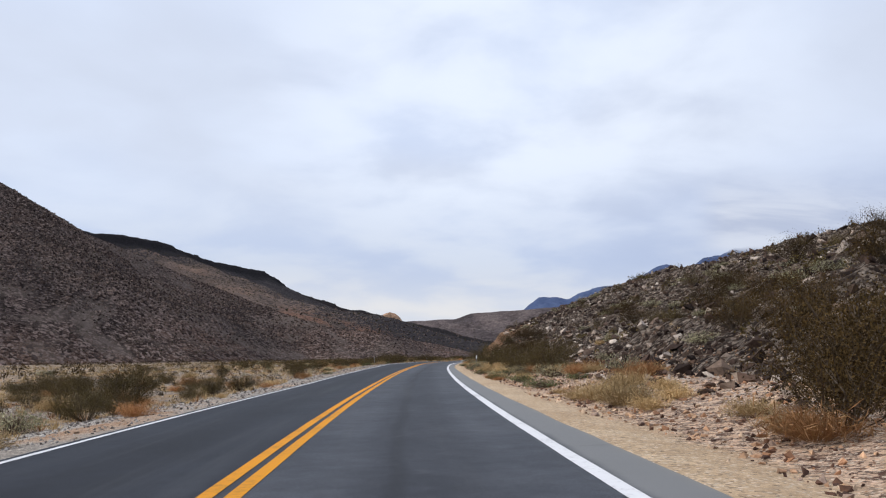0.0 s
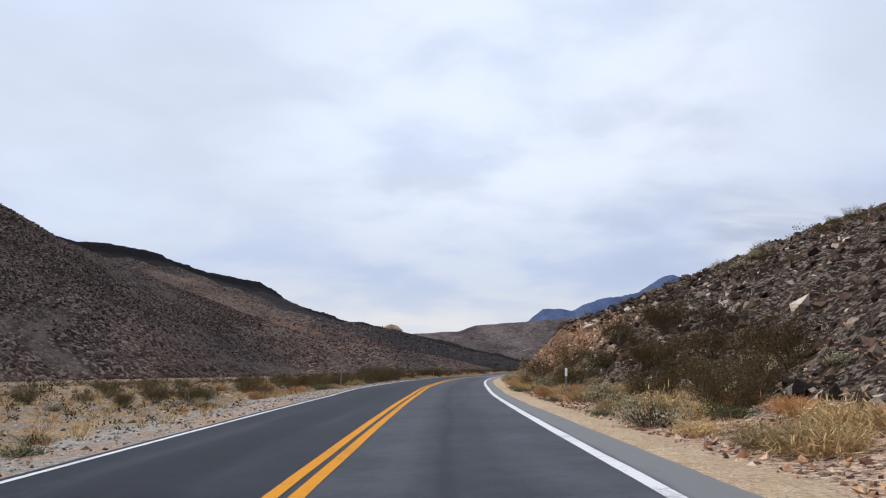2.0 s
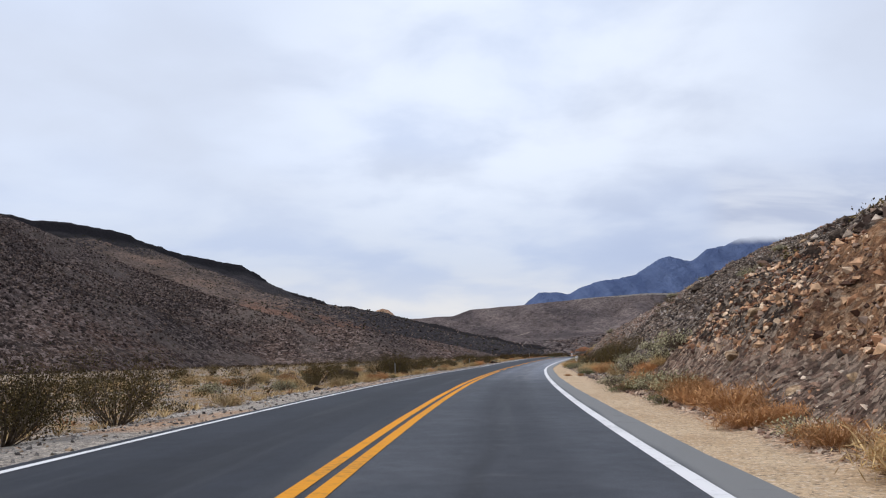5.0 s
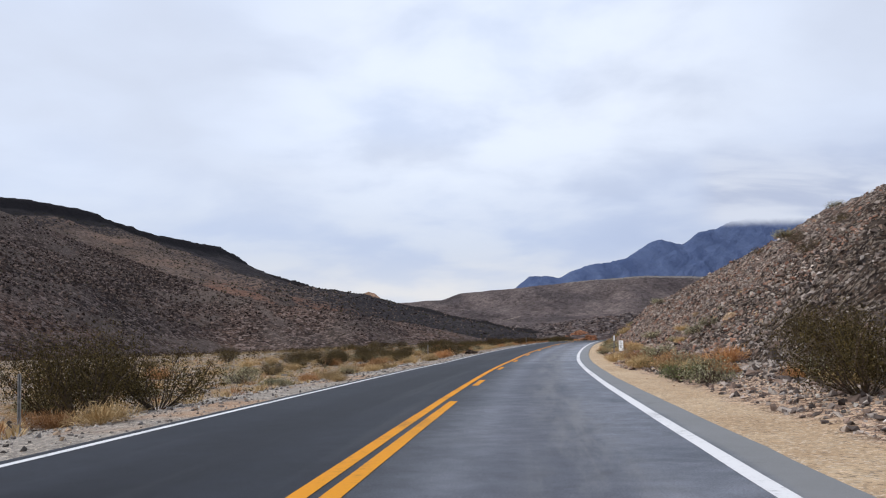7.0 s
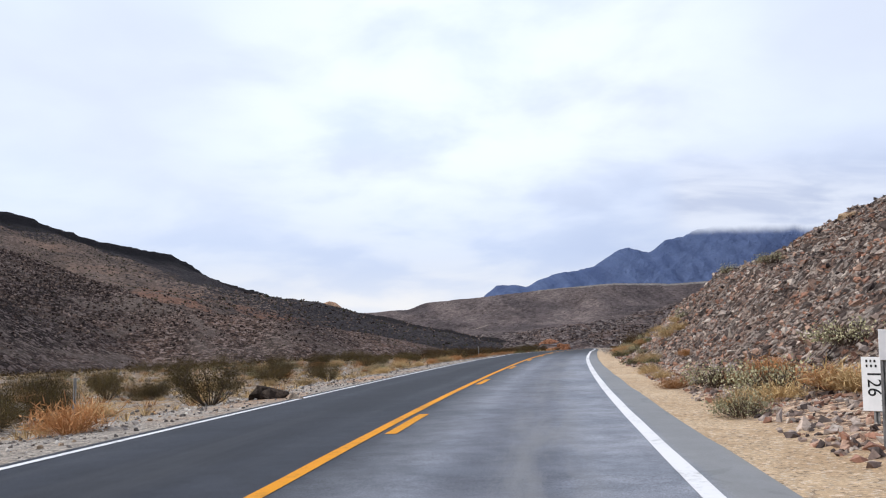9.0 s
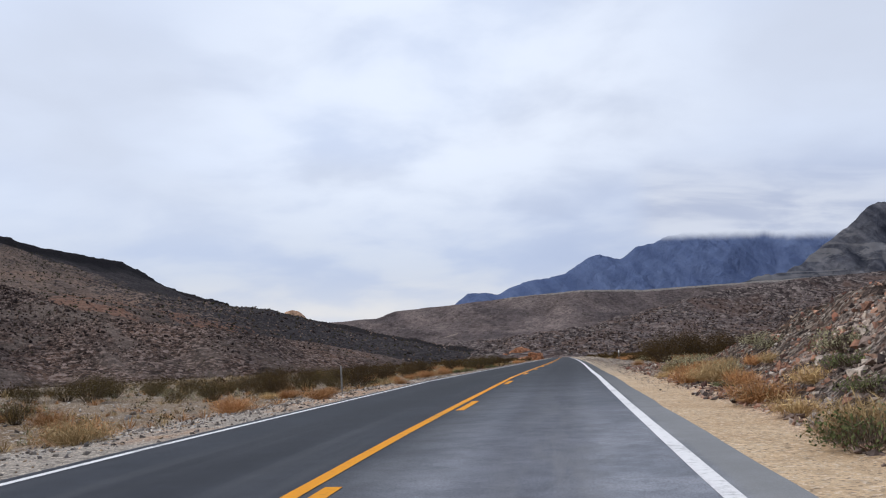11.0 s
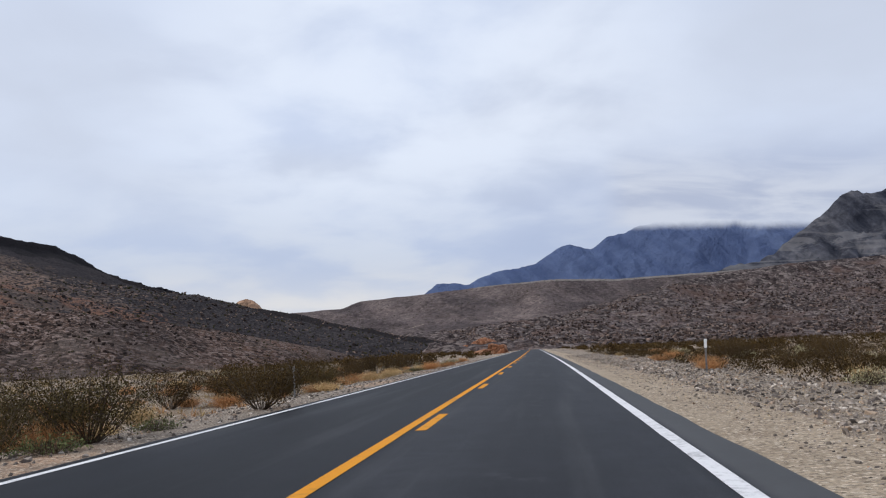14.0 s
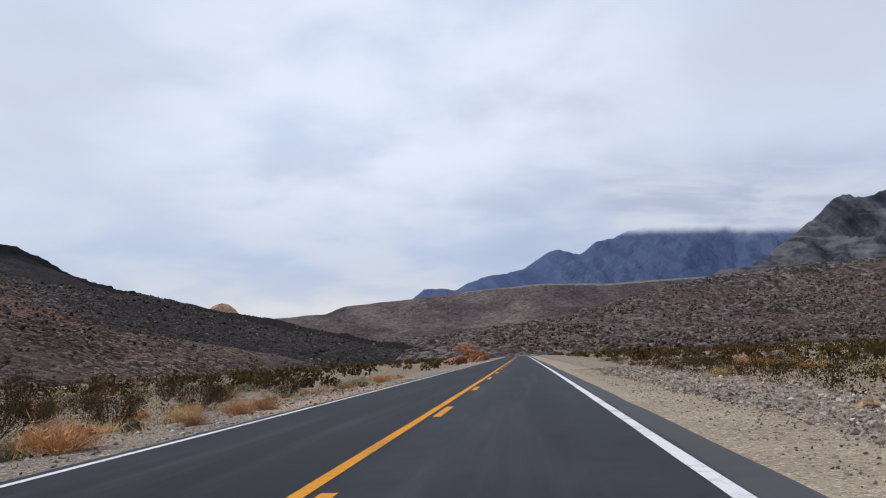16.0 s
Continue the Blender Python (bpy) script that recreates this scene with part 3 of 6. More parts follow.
# ---- ground shape ----
ROAD_Y = np.array([-100.0, -60, -20, 20, 60, 100, 140, 180, 220, 260, 300, 340, 380, 420, 460, 500])
ROAD_X = np.array([3.58, 1.13, -1.24, -3.06, -3.69, -3.3, -1.35, 2.47, 7.8, 15.38, 24.36, 33.74, 43.01, 52.13, 61.12, 70.1])
LEVEL_Y = np.array([-100.0, 0, 40, 60, 90, 100, 160, 195, 220, 275, 300, 330, 375, 600, 720, 800, 900, 5000])
LEVEL_Z = np.array([0.48, 0.443, 0.523, 0.618, 0.723, 0.827, 0.902, 0.868, 0.883, 1.451, 1.625, 1.629, 1.612, 1.303, 1.2, 0.6, -0, -0])
RIGHT_EDGE, LEFT_EDGE, RIGHT_LINE, LEFT_LINE = 4.14, -4.04, 3.528, -3.775


def smooth_curve(y, ky, kx):
    """Catmull-Rom through the knots, straight beyond them."""
    y = np.asarray(y, float)
    slope = np.gradient(kx, ky)
    i = np.clip(np.searchsorted(ky, y) - 1, 0, len(ky) - 2)
    h = ky[i + 1] - ky[i]
    t = np.clip((y - ky[i]) / h, 0, 1)
    a = (2 * t**3 - 3 * t**2 + 1) * kx[i] + (t**3 - 2 * t**2 + t) * h * slope[i] + (-2 * t**3 + 3 * t**2) * kx[i + 1] + (t**3 - t**2) * h * slope[i + 1]
    return a + np.where(y > ky[-1], (y - ky[-1]) * slope[-1], 0) + np.where(y < ky[0], (y - ky[0]) * slope[0], 0)


def step(a, b, v):
    t = np.clip((v - a) / (b - a), 0, 1)
    return t * t * (3 - 2 * t)


def centre(y):
    return smooth_curve(y, ROAD_Y, ROAD_X)


def heading(y):
    return np.arctan((centre(np.asarray(y, float) + 0.5) - centre(np.asarray(y, float) - 0.5)))


def across(x, y):
    """Signed distance from the road's middle, right positive."""
    return (x - centre(y)) * np.cos(heading(y))


def lattice(ix, iy, seed):
    h = (ix * 374761393 + iy * 668265263 + seed * 974634777) & 0xFFFFFFFF
    h = ((h ^ (h >> 13)) * 1274126177) & 0xFFFFFFFF
    return ((h ^ (h >> 16)) & 0xFFFF) / 65535.0


def value_noise(x, y, seed=0):
    ix, iy = np.floor(x).astype(np.int64), np.floor(y).astype(np.int64)
    fx, fy = x - ix, y - iy
    fx, fy = fx * fx * (3 - 2 * fx), fy * fy * (3 - 2 * fy)
    a, b = lattice(ix, iy, seed), lattice(ix + 1, iy, seed)
    c, d = lattice(ix, iy + 1, seed), lattice(ix + 1, iy + 1, seed)
    return (a * (1 - fx) + b * fx) * (1 - fy) + (c * (1 - fx) + d * fx) * fy


def fbm(x, y, size, octaves=5, seed=0, gain=0.5):
    """Layered noise about 0, -1 to 1; size: metres of its largest forms."""
    total, amp, norm = 0.0, 1.0, 0.0
    for o in range(octaves):
        total = total + amp * (2 * value_noise(x / size * 2**o + 17.3 * o, y / size * 2**o - 9.1 * o, seed + o) - 1)
        norm, amp = norm + amp, amp * gain
    return total / norm


def ridged(x, y, size, octaves=4, seed=0):
    total, amp, norm = 0.0, 1.0, 0.0
    for o in range(octaves):
        total = total + amp * (1 - np.abs(2 * value_noise(x / size * 2**o, y / size * 2**o, seed + o) - 1) * 2)
        norm, amp = norm + amp, amp * 0.5
    return total / norm


def road_level(y):
    return np.interp(y, LEVEL_Y, LEVEL_Z)


def bank(y):
    return 0.045 * (1 - np.clip((np.asarray(y, float) - 45) / 50, 0, 1))


def road_z(u, y):
    return road_level(y) + bank(y) * u - 0.012 * np.maximum(-u, 0)


# outer rim of the graded sandy shoulder
EDGE_Y = np.array([-100.0, 28, 86, 140, 188, 206, 240, 290, 341, 500])
EDGE_U = np.array([5.5, 5.4, 5.2, 5.2, 5.3, 5.2, 5.2, 5.4, 5.9, 5.9])


def sand_edge(y):
    return np.interp(y, EDGE_Y, EDGE_U)


def ground_z(x, y):
    """The desert floor; it lies a little under the asphalt and meets its edges."""
    u = across(x, y)
    uc = np.clip(u, -9, 9)
    z = road_z(uc, y)
    under = step(RIGHT_EDGE + 0.05, RIGHT_EDGE - 0.35, u) * step(LEFT_EDGE - 0.05, LEFT_EDGE + 0.35, u)
    z = z - 0.03 - 0.12 * under
    left, right = np.maximum(-u - 4.0, 0), np.maximum(u - 4.6, 0)
    z = z - 0.35 * step(0.6, 5.0, left) - 1.4 * step(14, 70, left) - 3.0 * step(60, 220, left)
    plain_right = step(300, 330, y)
    z = z + plain_right * (0.07 * step(1.6, 3.6, right) * (0.6 + 0.4 * fbm(x, y, 9, 3, 41)) - 0.25 * step(6, 14, right) + 0.012 * np.maximum(right - 14, 0))
    z = z - 0.20 * step(4.4, 6.4, u) * step(125, 92, y)
    z = z + (1 - plain_right) * 0.14 * np.clip(u - sand_edge(y), 0, 4.0)
    rough = step(0.4, 6.0, left) + step(1.5, 6.0, right)
    z = z + rough * (0.10 * fbm(x, y, 2.2, 4, 3) + 0.30 * fbm(x, y, 14, 3, 5) * step(2, 12, left + right))
    z = z + step(60, 300, left + right) * 1.5 * fbm(x, y, 90, 4, 8)
    return z


# the rocky hillside along the road: y, slope of the cut at its foot, slope above, where the foot lies
SLOPE_Y = np.array([-100.0, 0, 40, 80, 110, 140, 150, 162, 195, 212, 230, 247, 262, 280, 288, 296, 304, 314, 322])
CUT_S = np.array([0.48, 0.48, 0.50, 0.50, 0.88, 1.02, 0.96, 0.86, 0.72, 0.76, 0.74, 0.82, 0.90, 0.75, 0.55, 0.40, 0.32, 0.15, -0.1])
SLOPE_S = np.array([0.49, 0.49, 0.46, 0.48, 0.44, 0.42, 0.45, 0.54, 0.63, 0.73, 0.71, 0.60, 0.41, 0.24, 0.15, 0.10, 0.10, 0.06, -0.1])
TOE_U = np.array([9.0, 9.0, 9.0, 7.8, 6.2, 6.2, 6.3, 6.6, 7.8, 8.0, 8.3, 6.7, 6.0, 6.0, 6.2, 6.5, 7.0, 8.0, 9.0])


def hillside_z(x, y):
    """The rocky hill on the right of the road."""
    u = across(x, y)
    cut, s, toe = smooth_curve(y, SLOPE_Y, CUT_S), smooth_curve(y, SLOPE_Y, SLOPE_S), np.interp(y, SLOPE_Y, TOE_U)
    toe = toe + (1.0 - 0.6 * step(90, 104, y) * step(165, 145, y)) * fbm(x, y, 12, 3, 21)
    d = u - toe
    face = 4.0 + 0.8 * fbm(x, y, 8, 2, 22)
    steep = step(46, 66, y) * step(150, 128, y)
    rise = cut * np.minimum(d, face) + s * np.clip(d - face, 0, 10) + (0.5 + 0.34 * steep) * s * np.clip(d - face - 10, 0, 10) + (0.5 - 0.36 * steep) * s * np.clip(d - face - 20, 0, 18) + 0.12 * np.maximum(d - face - 38, 0)
    amount = step(-1.0, 6.0, d)
    z = road_level(y) - 0.25 + rise
    z = z + amount * (0.8 * fbm(x, y, 13, 4, 23) + 0.45 * ridged(x, y, 4.2, 3, 27) + 0.26 * ridged(x, y, 1.4, 2, 28) + 0.24 * fbm(x, y, 0.9, 3, 29))
    ledge = step(98, 112, y) * step(162, 148, y) * step(0.2, 2.0, d) * step(9.0, 6.5, d)
    z = z + ledge * (0.75 * ridged(x, y, 3.2, 3, 31) - 0.3 + 0.35 * fbm(x, y, 1.5, 3, 32))
    # the hill sinks back into the plain behind its crest and behind the start
    away = np.maximum(step(78, 128, u), step(-26, -58, y))
    z = z * (1 - away) + (ground_z(x, y) - 1.0) * away
    return np.where(d < -1.5, ground_z(x, y) - 0.8, z)


def support_z(x, y):
    """Whatever surface lies uppermost near the road."""
    g = ground_z(x, y)
    return np.where((y > -60) & (y < 322), np.maximum(g, hillside_z(x, y)), g)


def sheet(name, xs, ys, zs, mat, label, category, attrs=None, shade=True):
    """A grid mesh from 2D arrays."""
    n, m = xs.shape
    co = np.stack([xs, ys, zs], -1).reshape(-1, 3)
    i = np.arange(n * m).reshape(n, m)
    quads = np.stack([i[:-1, :-1], i[:-1, 1:], i[1:, 1:], i[1:, :-1]], -1).reshape(-1, 4)
    me = bpy.data.meshes.new(name)
    me.vertices.add(len(co))
    me.vertices.foreach_set("co", co.ravel())
    me.loops.add(quads.size)
    me.loops.foreach_set("vertex_index", quads.ravel())
    me.polygons.add(len(quads))
    me.polygons.foreach_set("loop_start", np.arange(0, quads.size, 4))
    me.polygons.foreach_set("loop_total", np.full(len(quads), 4))
    me.polygons.foreach_set("use_smooth", np.full(len(quads), shade))
    for key, v in (attrs or {}).items():
        a = me.attributes.new(key, "FLOAT", "POINT")
        a.data.foreach_set("value", np.asarray(v, float).ravel())
    me.update(calc_edges=True)
    me.validate()
    me.materials.append(mat)
    return tagged(new(name, me), label, category, "", "structure")


def spread(near, steps):
    """Grid lines that widen outwards: (until, step) pairs."""
    out, v = [near], near
    for until, d in steps:
        while v < until:
            v += d
            out.append(v)
    return np.array(out)


def build_ground():
    right = spread(0.0, [(3.6, 1.8), (5.4, 0.18), (12, 0.35), (40, 1.0), (120, 4), (500, 16), (4800, 120)])
    u = np.r_[-right[:0:-1], right]
    y = spread(-70.0, [(430, 2.1), (700, 5), (1500, 16), (4900, 80)])
    uu, yy = np.meshgrid(u, y)
    xx = centre(yy) + uu / np.cos(heading(yy))
    sheet("ground", xx, yy, ground_z(xx, yy), M_FLOOR, "sandy desert floor with gravel and stones beside the road", "desert ground", {"u": uu, "edge": uu - sand_edge(yy)})


build_ground()


def strip(name, u0, u1, y0, y1, mat, lift, step_y=1.0, ragged=0.0, drift=0.0):
    """A painted strip that follows the road."""
    y = np.linspace(y0, y1, max(2, int((y1 - y0) / step_y) + 1))
    xs, ys, zs, us = [], [], [], []
    for k, u in enumerate((u0, u1)):
        uu = np.full_like(y, u)
        if drift:
            uu = uu - drift * step(185, 240, y)
        if ragged:
            uu = uu + ragged * fbm(y, y * 0 + 7.0 * k + u, 1.3, 3, 61)
        h = heading(y)
        xs.append(centre(y) + uu * np.cos(h)), ys.append(y - uu * np.sin(h))
        zs.append(road_z(uu, y) + lift), us.append(uu)
    return [np.array(v).T for v in (xs, ys, zs, us)]


def join_strip(name, parts, mat, parent, label=""):
    """One mesh from several strips."""
    vs, fs = [], []
    for xs, ys, zs, _ in parts:
        n = len(vs)
        for a in range(len(xs)):
            vs += [(xs[a, 0], ys[a, 0], zs[a, 0]), (xs[a, 1], ys[a, 1], zs[a, 1])]
        fs += [(n + 2 * a, n + 2 * a + 1, n + 2 * a + 3, n + 2 * a + 2) for a in range(len(xs) - 1)]
    me = bpy.data.meshes.new(name)
    me.from_pydata(vs, [], fs)
    me.materials.append(mat)
    ob = new(name, me)
    ob.parent = parent
    return tagged(ob, label)


def build_road():
    y = np.r_[np.arange(-70, 430, 1.0), np.arange(430, 861, 5.0)]
    us = np.array([LEFT_EDGE, LEFT_EDGE, -2.6, -1.3, 0, 1.3, 2.6, 3.53, 3.9, RIGHT_EDGE, RIGHT_EDGE])
    uu, yy = np.meshgrid(us, y)
    edge = 0.05 * fbm(yy, uu * 0 + 3, 2.5, 4, 51) + 0.10 * step(90, 60, yy) + 0.04 * step(195, 215, yy) * step(260, 240, yy)
    uu = uu + np.where(uu == RIGHT_EDGE, edge, 0) + np.where(uu == LEFT_EDGE, edge * 0.5, 0)
    h = heading(yy)
    xx, yw = centre(yy) + uu * np.cos(h), yy - uu * np.sin(h)
    zz = road_z(uu, yy)
    zz[:, 0] -= 0.14
    zz[:, -1] -= 0.14
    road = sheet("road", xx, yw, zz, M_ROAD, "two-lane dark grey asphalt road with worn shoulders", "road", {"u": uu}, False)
    join_strip("edge_line", [strip("", RIGHT_LINE - 0.09, RIGHT_LINE + 0.09, -70, 850, M_WHITE, 0.005, 1.0, 0.012)], M_WHITE, road, "white painted edge line")
    join_strip("edge_line", [strip("", LEFT_LINE - 0.065, LEFT_LINE + 0.065, -70, 850, M_WHITE, 0.005, 1.0, 0.012)], M_WHITE, road, "white painted edge line")
    join_strip("centre_line", [strip("", -0.215, -0.05, -70, 850, M_YELLOW, 0.005, 1.0, 0.008, 0.034)], M_YELLOW, road, "solid yellow centre line")
    join_strip("centre_line", [strip("", 0.05, 0.215, -70, DASH0, M_YELLOW, 0.005, 1.0, 0.008, 0.034)], M_YELLOW, road, "second solid yellow centre line")
    for n in range(46):
        a = float(np.interp(n, DASH_N, DASH_Y))
        join_strip("centre_dash", [strip("", 0.05, 0.215, a, a + DASH_LONG, M_YELLOW, 0.005, 0.5, 0.008, 0.034)], M_YELLOW, road, "yellow centre dash")


DASH0, DASH_LONG = 189.2, 3.1
DASH_N, DASH_Y = [0, 3, 9, 13, 16, 46], [195.0, 229.7, 305.9, 355.8, 392.0, 740.0]
build_road()


def build_hillside():
    for name, y0, y1, words in (("rocky_hill", -60, 158, "steep rocky hillside of dark varnished stones above a tan road cut"),
                                ("rocky_hill", 158, 322, "steep reddish-brown scree slope beside the road")):
        u = spread(4.9, [(17, 0.24), (34, 0.5), (60, 1.2), (130, 5)])
        y = np.linspace(y0, y1, int((y1 - y0) / 0.33))
        uu, yy = np.meshgrid(u, y)
        xx = centre(yy) + uu / np.cos(heading(yy))
        zz = hillside_z(xx, yy)
        over = zz - road_level(yy)
        cut = step(96, 108, yy) * step(150, 138, yy)
        tan = cut * step(5.8, 4.2, over) * step(0.3, 1.7, over) + 0.2 * step(2.5, 0.5, over) * (1 - cut)
        apron = step(90, 102, yy) * step(164, 150, yy) * step(2.3, 0.9, over)
        red = step(186, 246, yy) * step(312, 268, yy)
        sheet(name, xx, yy, zz, M_SLOPE, words, "rocky hill", {"tan": np.clip(tan, 0, 1), "red": red, "apron": apron})


build_hillside()


# ---- hills and mountains farther off ----
def crest_field(xs, ys, crest):
    """For each place the distance to a crest line, the crest's height there and the side (front positive)."""
    best = np.full(xs.shape, 1e9)
    top, side, total = np.zeros(xs.shape), np.ones(xs.shape), np.zeros(xs.shape)
    for (ax, ay, az), (bx, by, bz) in zip(crest[:-1], crest[1:]):
        dx, dy = bx - ax, by - ay
        t = np.clip(((xs - ax) * dx + (ys - ay) * dy) / (dx * dx + dy * dy), 0, 1)
        px, py = ax + t * dx, ay + t * dy
        d = np.hypot(xs - px, ys - py)
        nearer = d < best
        best = np.where(nearer, d, best)
        w = 1.0 / (d + 0.5) ** 4
        top, total = top + w * (az + t * (bz - az)), total + w
        side = np.where(nearer, np.sign((xs - ax) * dy - (ys - ay) * dx), side)
    return best, top / total, side


def far_hill(name, crest, box, res, front, back, mat, words, category, base=-4.0, rough=(30, 4.0), gully=(60, 5.0), cap_depth=0.0, seed=0, plateau=0.0, jag=(1.0, 0.0)):
    """A hill from its crest line; front and back are the lengths over which its slopes die away."""
    x0, x1, y0, y1 = box
    xs, ys = np.meshgrid(np.arange(x0, x1, res), np.arange(y0, y1, res))
    wx, wy = xs + 0.35 * gully[0] * fbm(xs, ys, gully[0] * 2, 3, seed + 71), ys + 0.35 * gully[0] * fbm(xs, ys, gully[0] * 2, 3, seed + 72)
    d, top, side = crest_field(xs, ys, crest)
    d2, top2, _ = crest_field(wx, wy, crest)
    fade = step(0, gully[0], d)
    dd, tt = d * (1 - fade) + d2 * fade, top * (1 - fade) + top2 * fade
    dd = np.where(side > 0, dd, np.maximum(dd - plateau, 0))
    reach = np.where(side > 0, front, back)
    share = np.exp(-dd / reach)
    z = base + (tt - base) * share
    z = z - fade * gully[1] * np.clip(ridged(xs, ys, gully[0], 4, seed + 75), 0, 1) * (0.25 + 0.75 * share)
    z = z + rough[1] * fbm(xs, ys, rough[0], 5, seed + 77, 0.6) * (0.35 + 0.65 * fade) * np.minimum(1, 0.25 + share * 2)
    z = z + jag[1] * fbm(xs, ys, jag[0], 3, seed + 79, 0.65) * np.minimum(1, share * 1.3) * (0.22 + 0.78 * fade)
    border = np.minimum.reduce([xs - x0, x1 - res - xs, ys - y0, y1 - res - ys])
    z = z - 14 * step(res * 6, 0, border)
    attrs = {}
    if cap_depth:
        attrs["cap"] = step(cap_depth * 1.35, cap_depth * 0.55, tt - z + cap_depth * 0.5 * fbm(xs, ys, 60, 3, seed + 81)) * step(150, 500, xs)
    GRIDS[name] = (x0, y0, res, z)
    return sheet(name, xs, ys, z, mat, words, category, attrs)


GRIDS = {}


def grid_z(name, x, y):
    x0, y0, res, z = GRIDS[name]
    i, j = np.clip(((y - y0) / res).astype(int), 0, z.shape[0] - 2), np.clip(((x - x0) / res).astype(int), 0, z.shape[1] - 2)
    fy, fx = (y - y0) / res - i, (x - x0) / res - j
    return (z[i, j] * (1 - fx) + z[i, j + 1] * fx) * (1 - fy) + (z[i + 1, j] * (1 - fx) + z[i + 1, j + 1] * fx) * fy


CREST_A = [(-420, 420, 150), (-330, 500, 128), (-283, 540, 110), (-256, 610, 87.6), (-193, 668, 59.4), (-130, 640, 36), (-85, 605, 22.5), (-50, 605, 18), (-10, 640, 12), (25, 690, 5)]
TALUS_SLOPES = [0.60, 0.60, 0.62, 0.62, 0.37, 0.34, 0.30, 0.30, 0.30, 0.30]


def talus_hill(name, crest, slopes, box, res, mat, words, category, seed=100):
    """A hill whose loose stones lie at an even angle below its crest line."""
    x0, x1, y0, y1 = box
    xs, ys = np.meshgrid(np.arange(x0, x1, res), np.arange(y0, y1, res))
    z, near = np.full(xs.shape, -40.0), np.full(xs.shape, 1e9)
    warp = 7 * fbm(xs, ys, 60, 3, seed + 1)
    for n, ((ax, ay, az), (bx, by, bz)) in enumerate(zip(crest[:-1], crest[1:])):
        dx, dy = bx - ax, by - ay
        t = np.clip(((xs - ax) * dx + (ys - ay) * dy) / (dx * dx + dy * dy), 0, 1)
        d = np.hypot(xs - ax - t * dx, ys - ay - t * dy)
        slope = slopes[n] + t * (slopes[n + 1] - slopes[n])
        fall = slope * (d + warp * step(15, 70, d)) * (1 - 0.12 * step(60, 200, d))
        z = np.maximum(z, az + t * (bz - az) - fall)
        near = np.minimum(near, d)
    fade = step(3, 36, near)
    z = z - fade * 2.6 * np.clip(ridged(xs, ys * 0.7, 34, 4, seed + 75), 0, 1)
    z = z + (0.35 + 0.65 * fade) * (1.2 * fbm(xs, ys, 20, 4, seed + 77, 0.6) + 0.5 * fbm(xs, ys, 7, 3, seed + 78))
    z = np.maximum(z, -16)
    GRIDS[name] = (x0, y0, res, z)
    return sheet(name, xs, ys, z, mat, words, category)


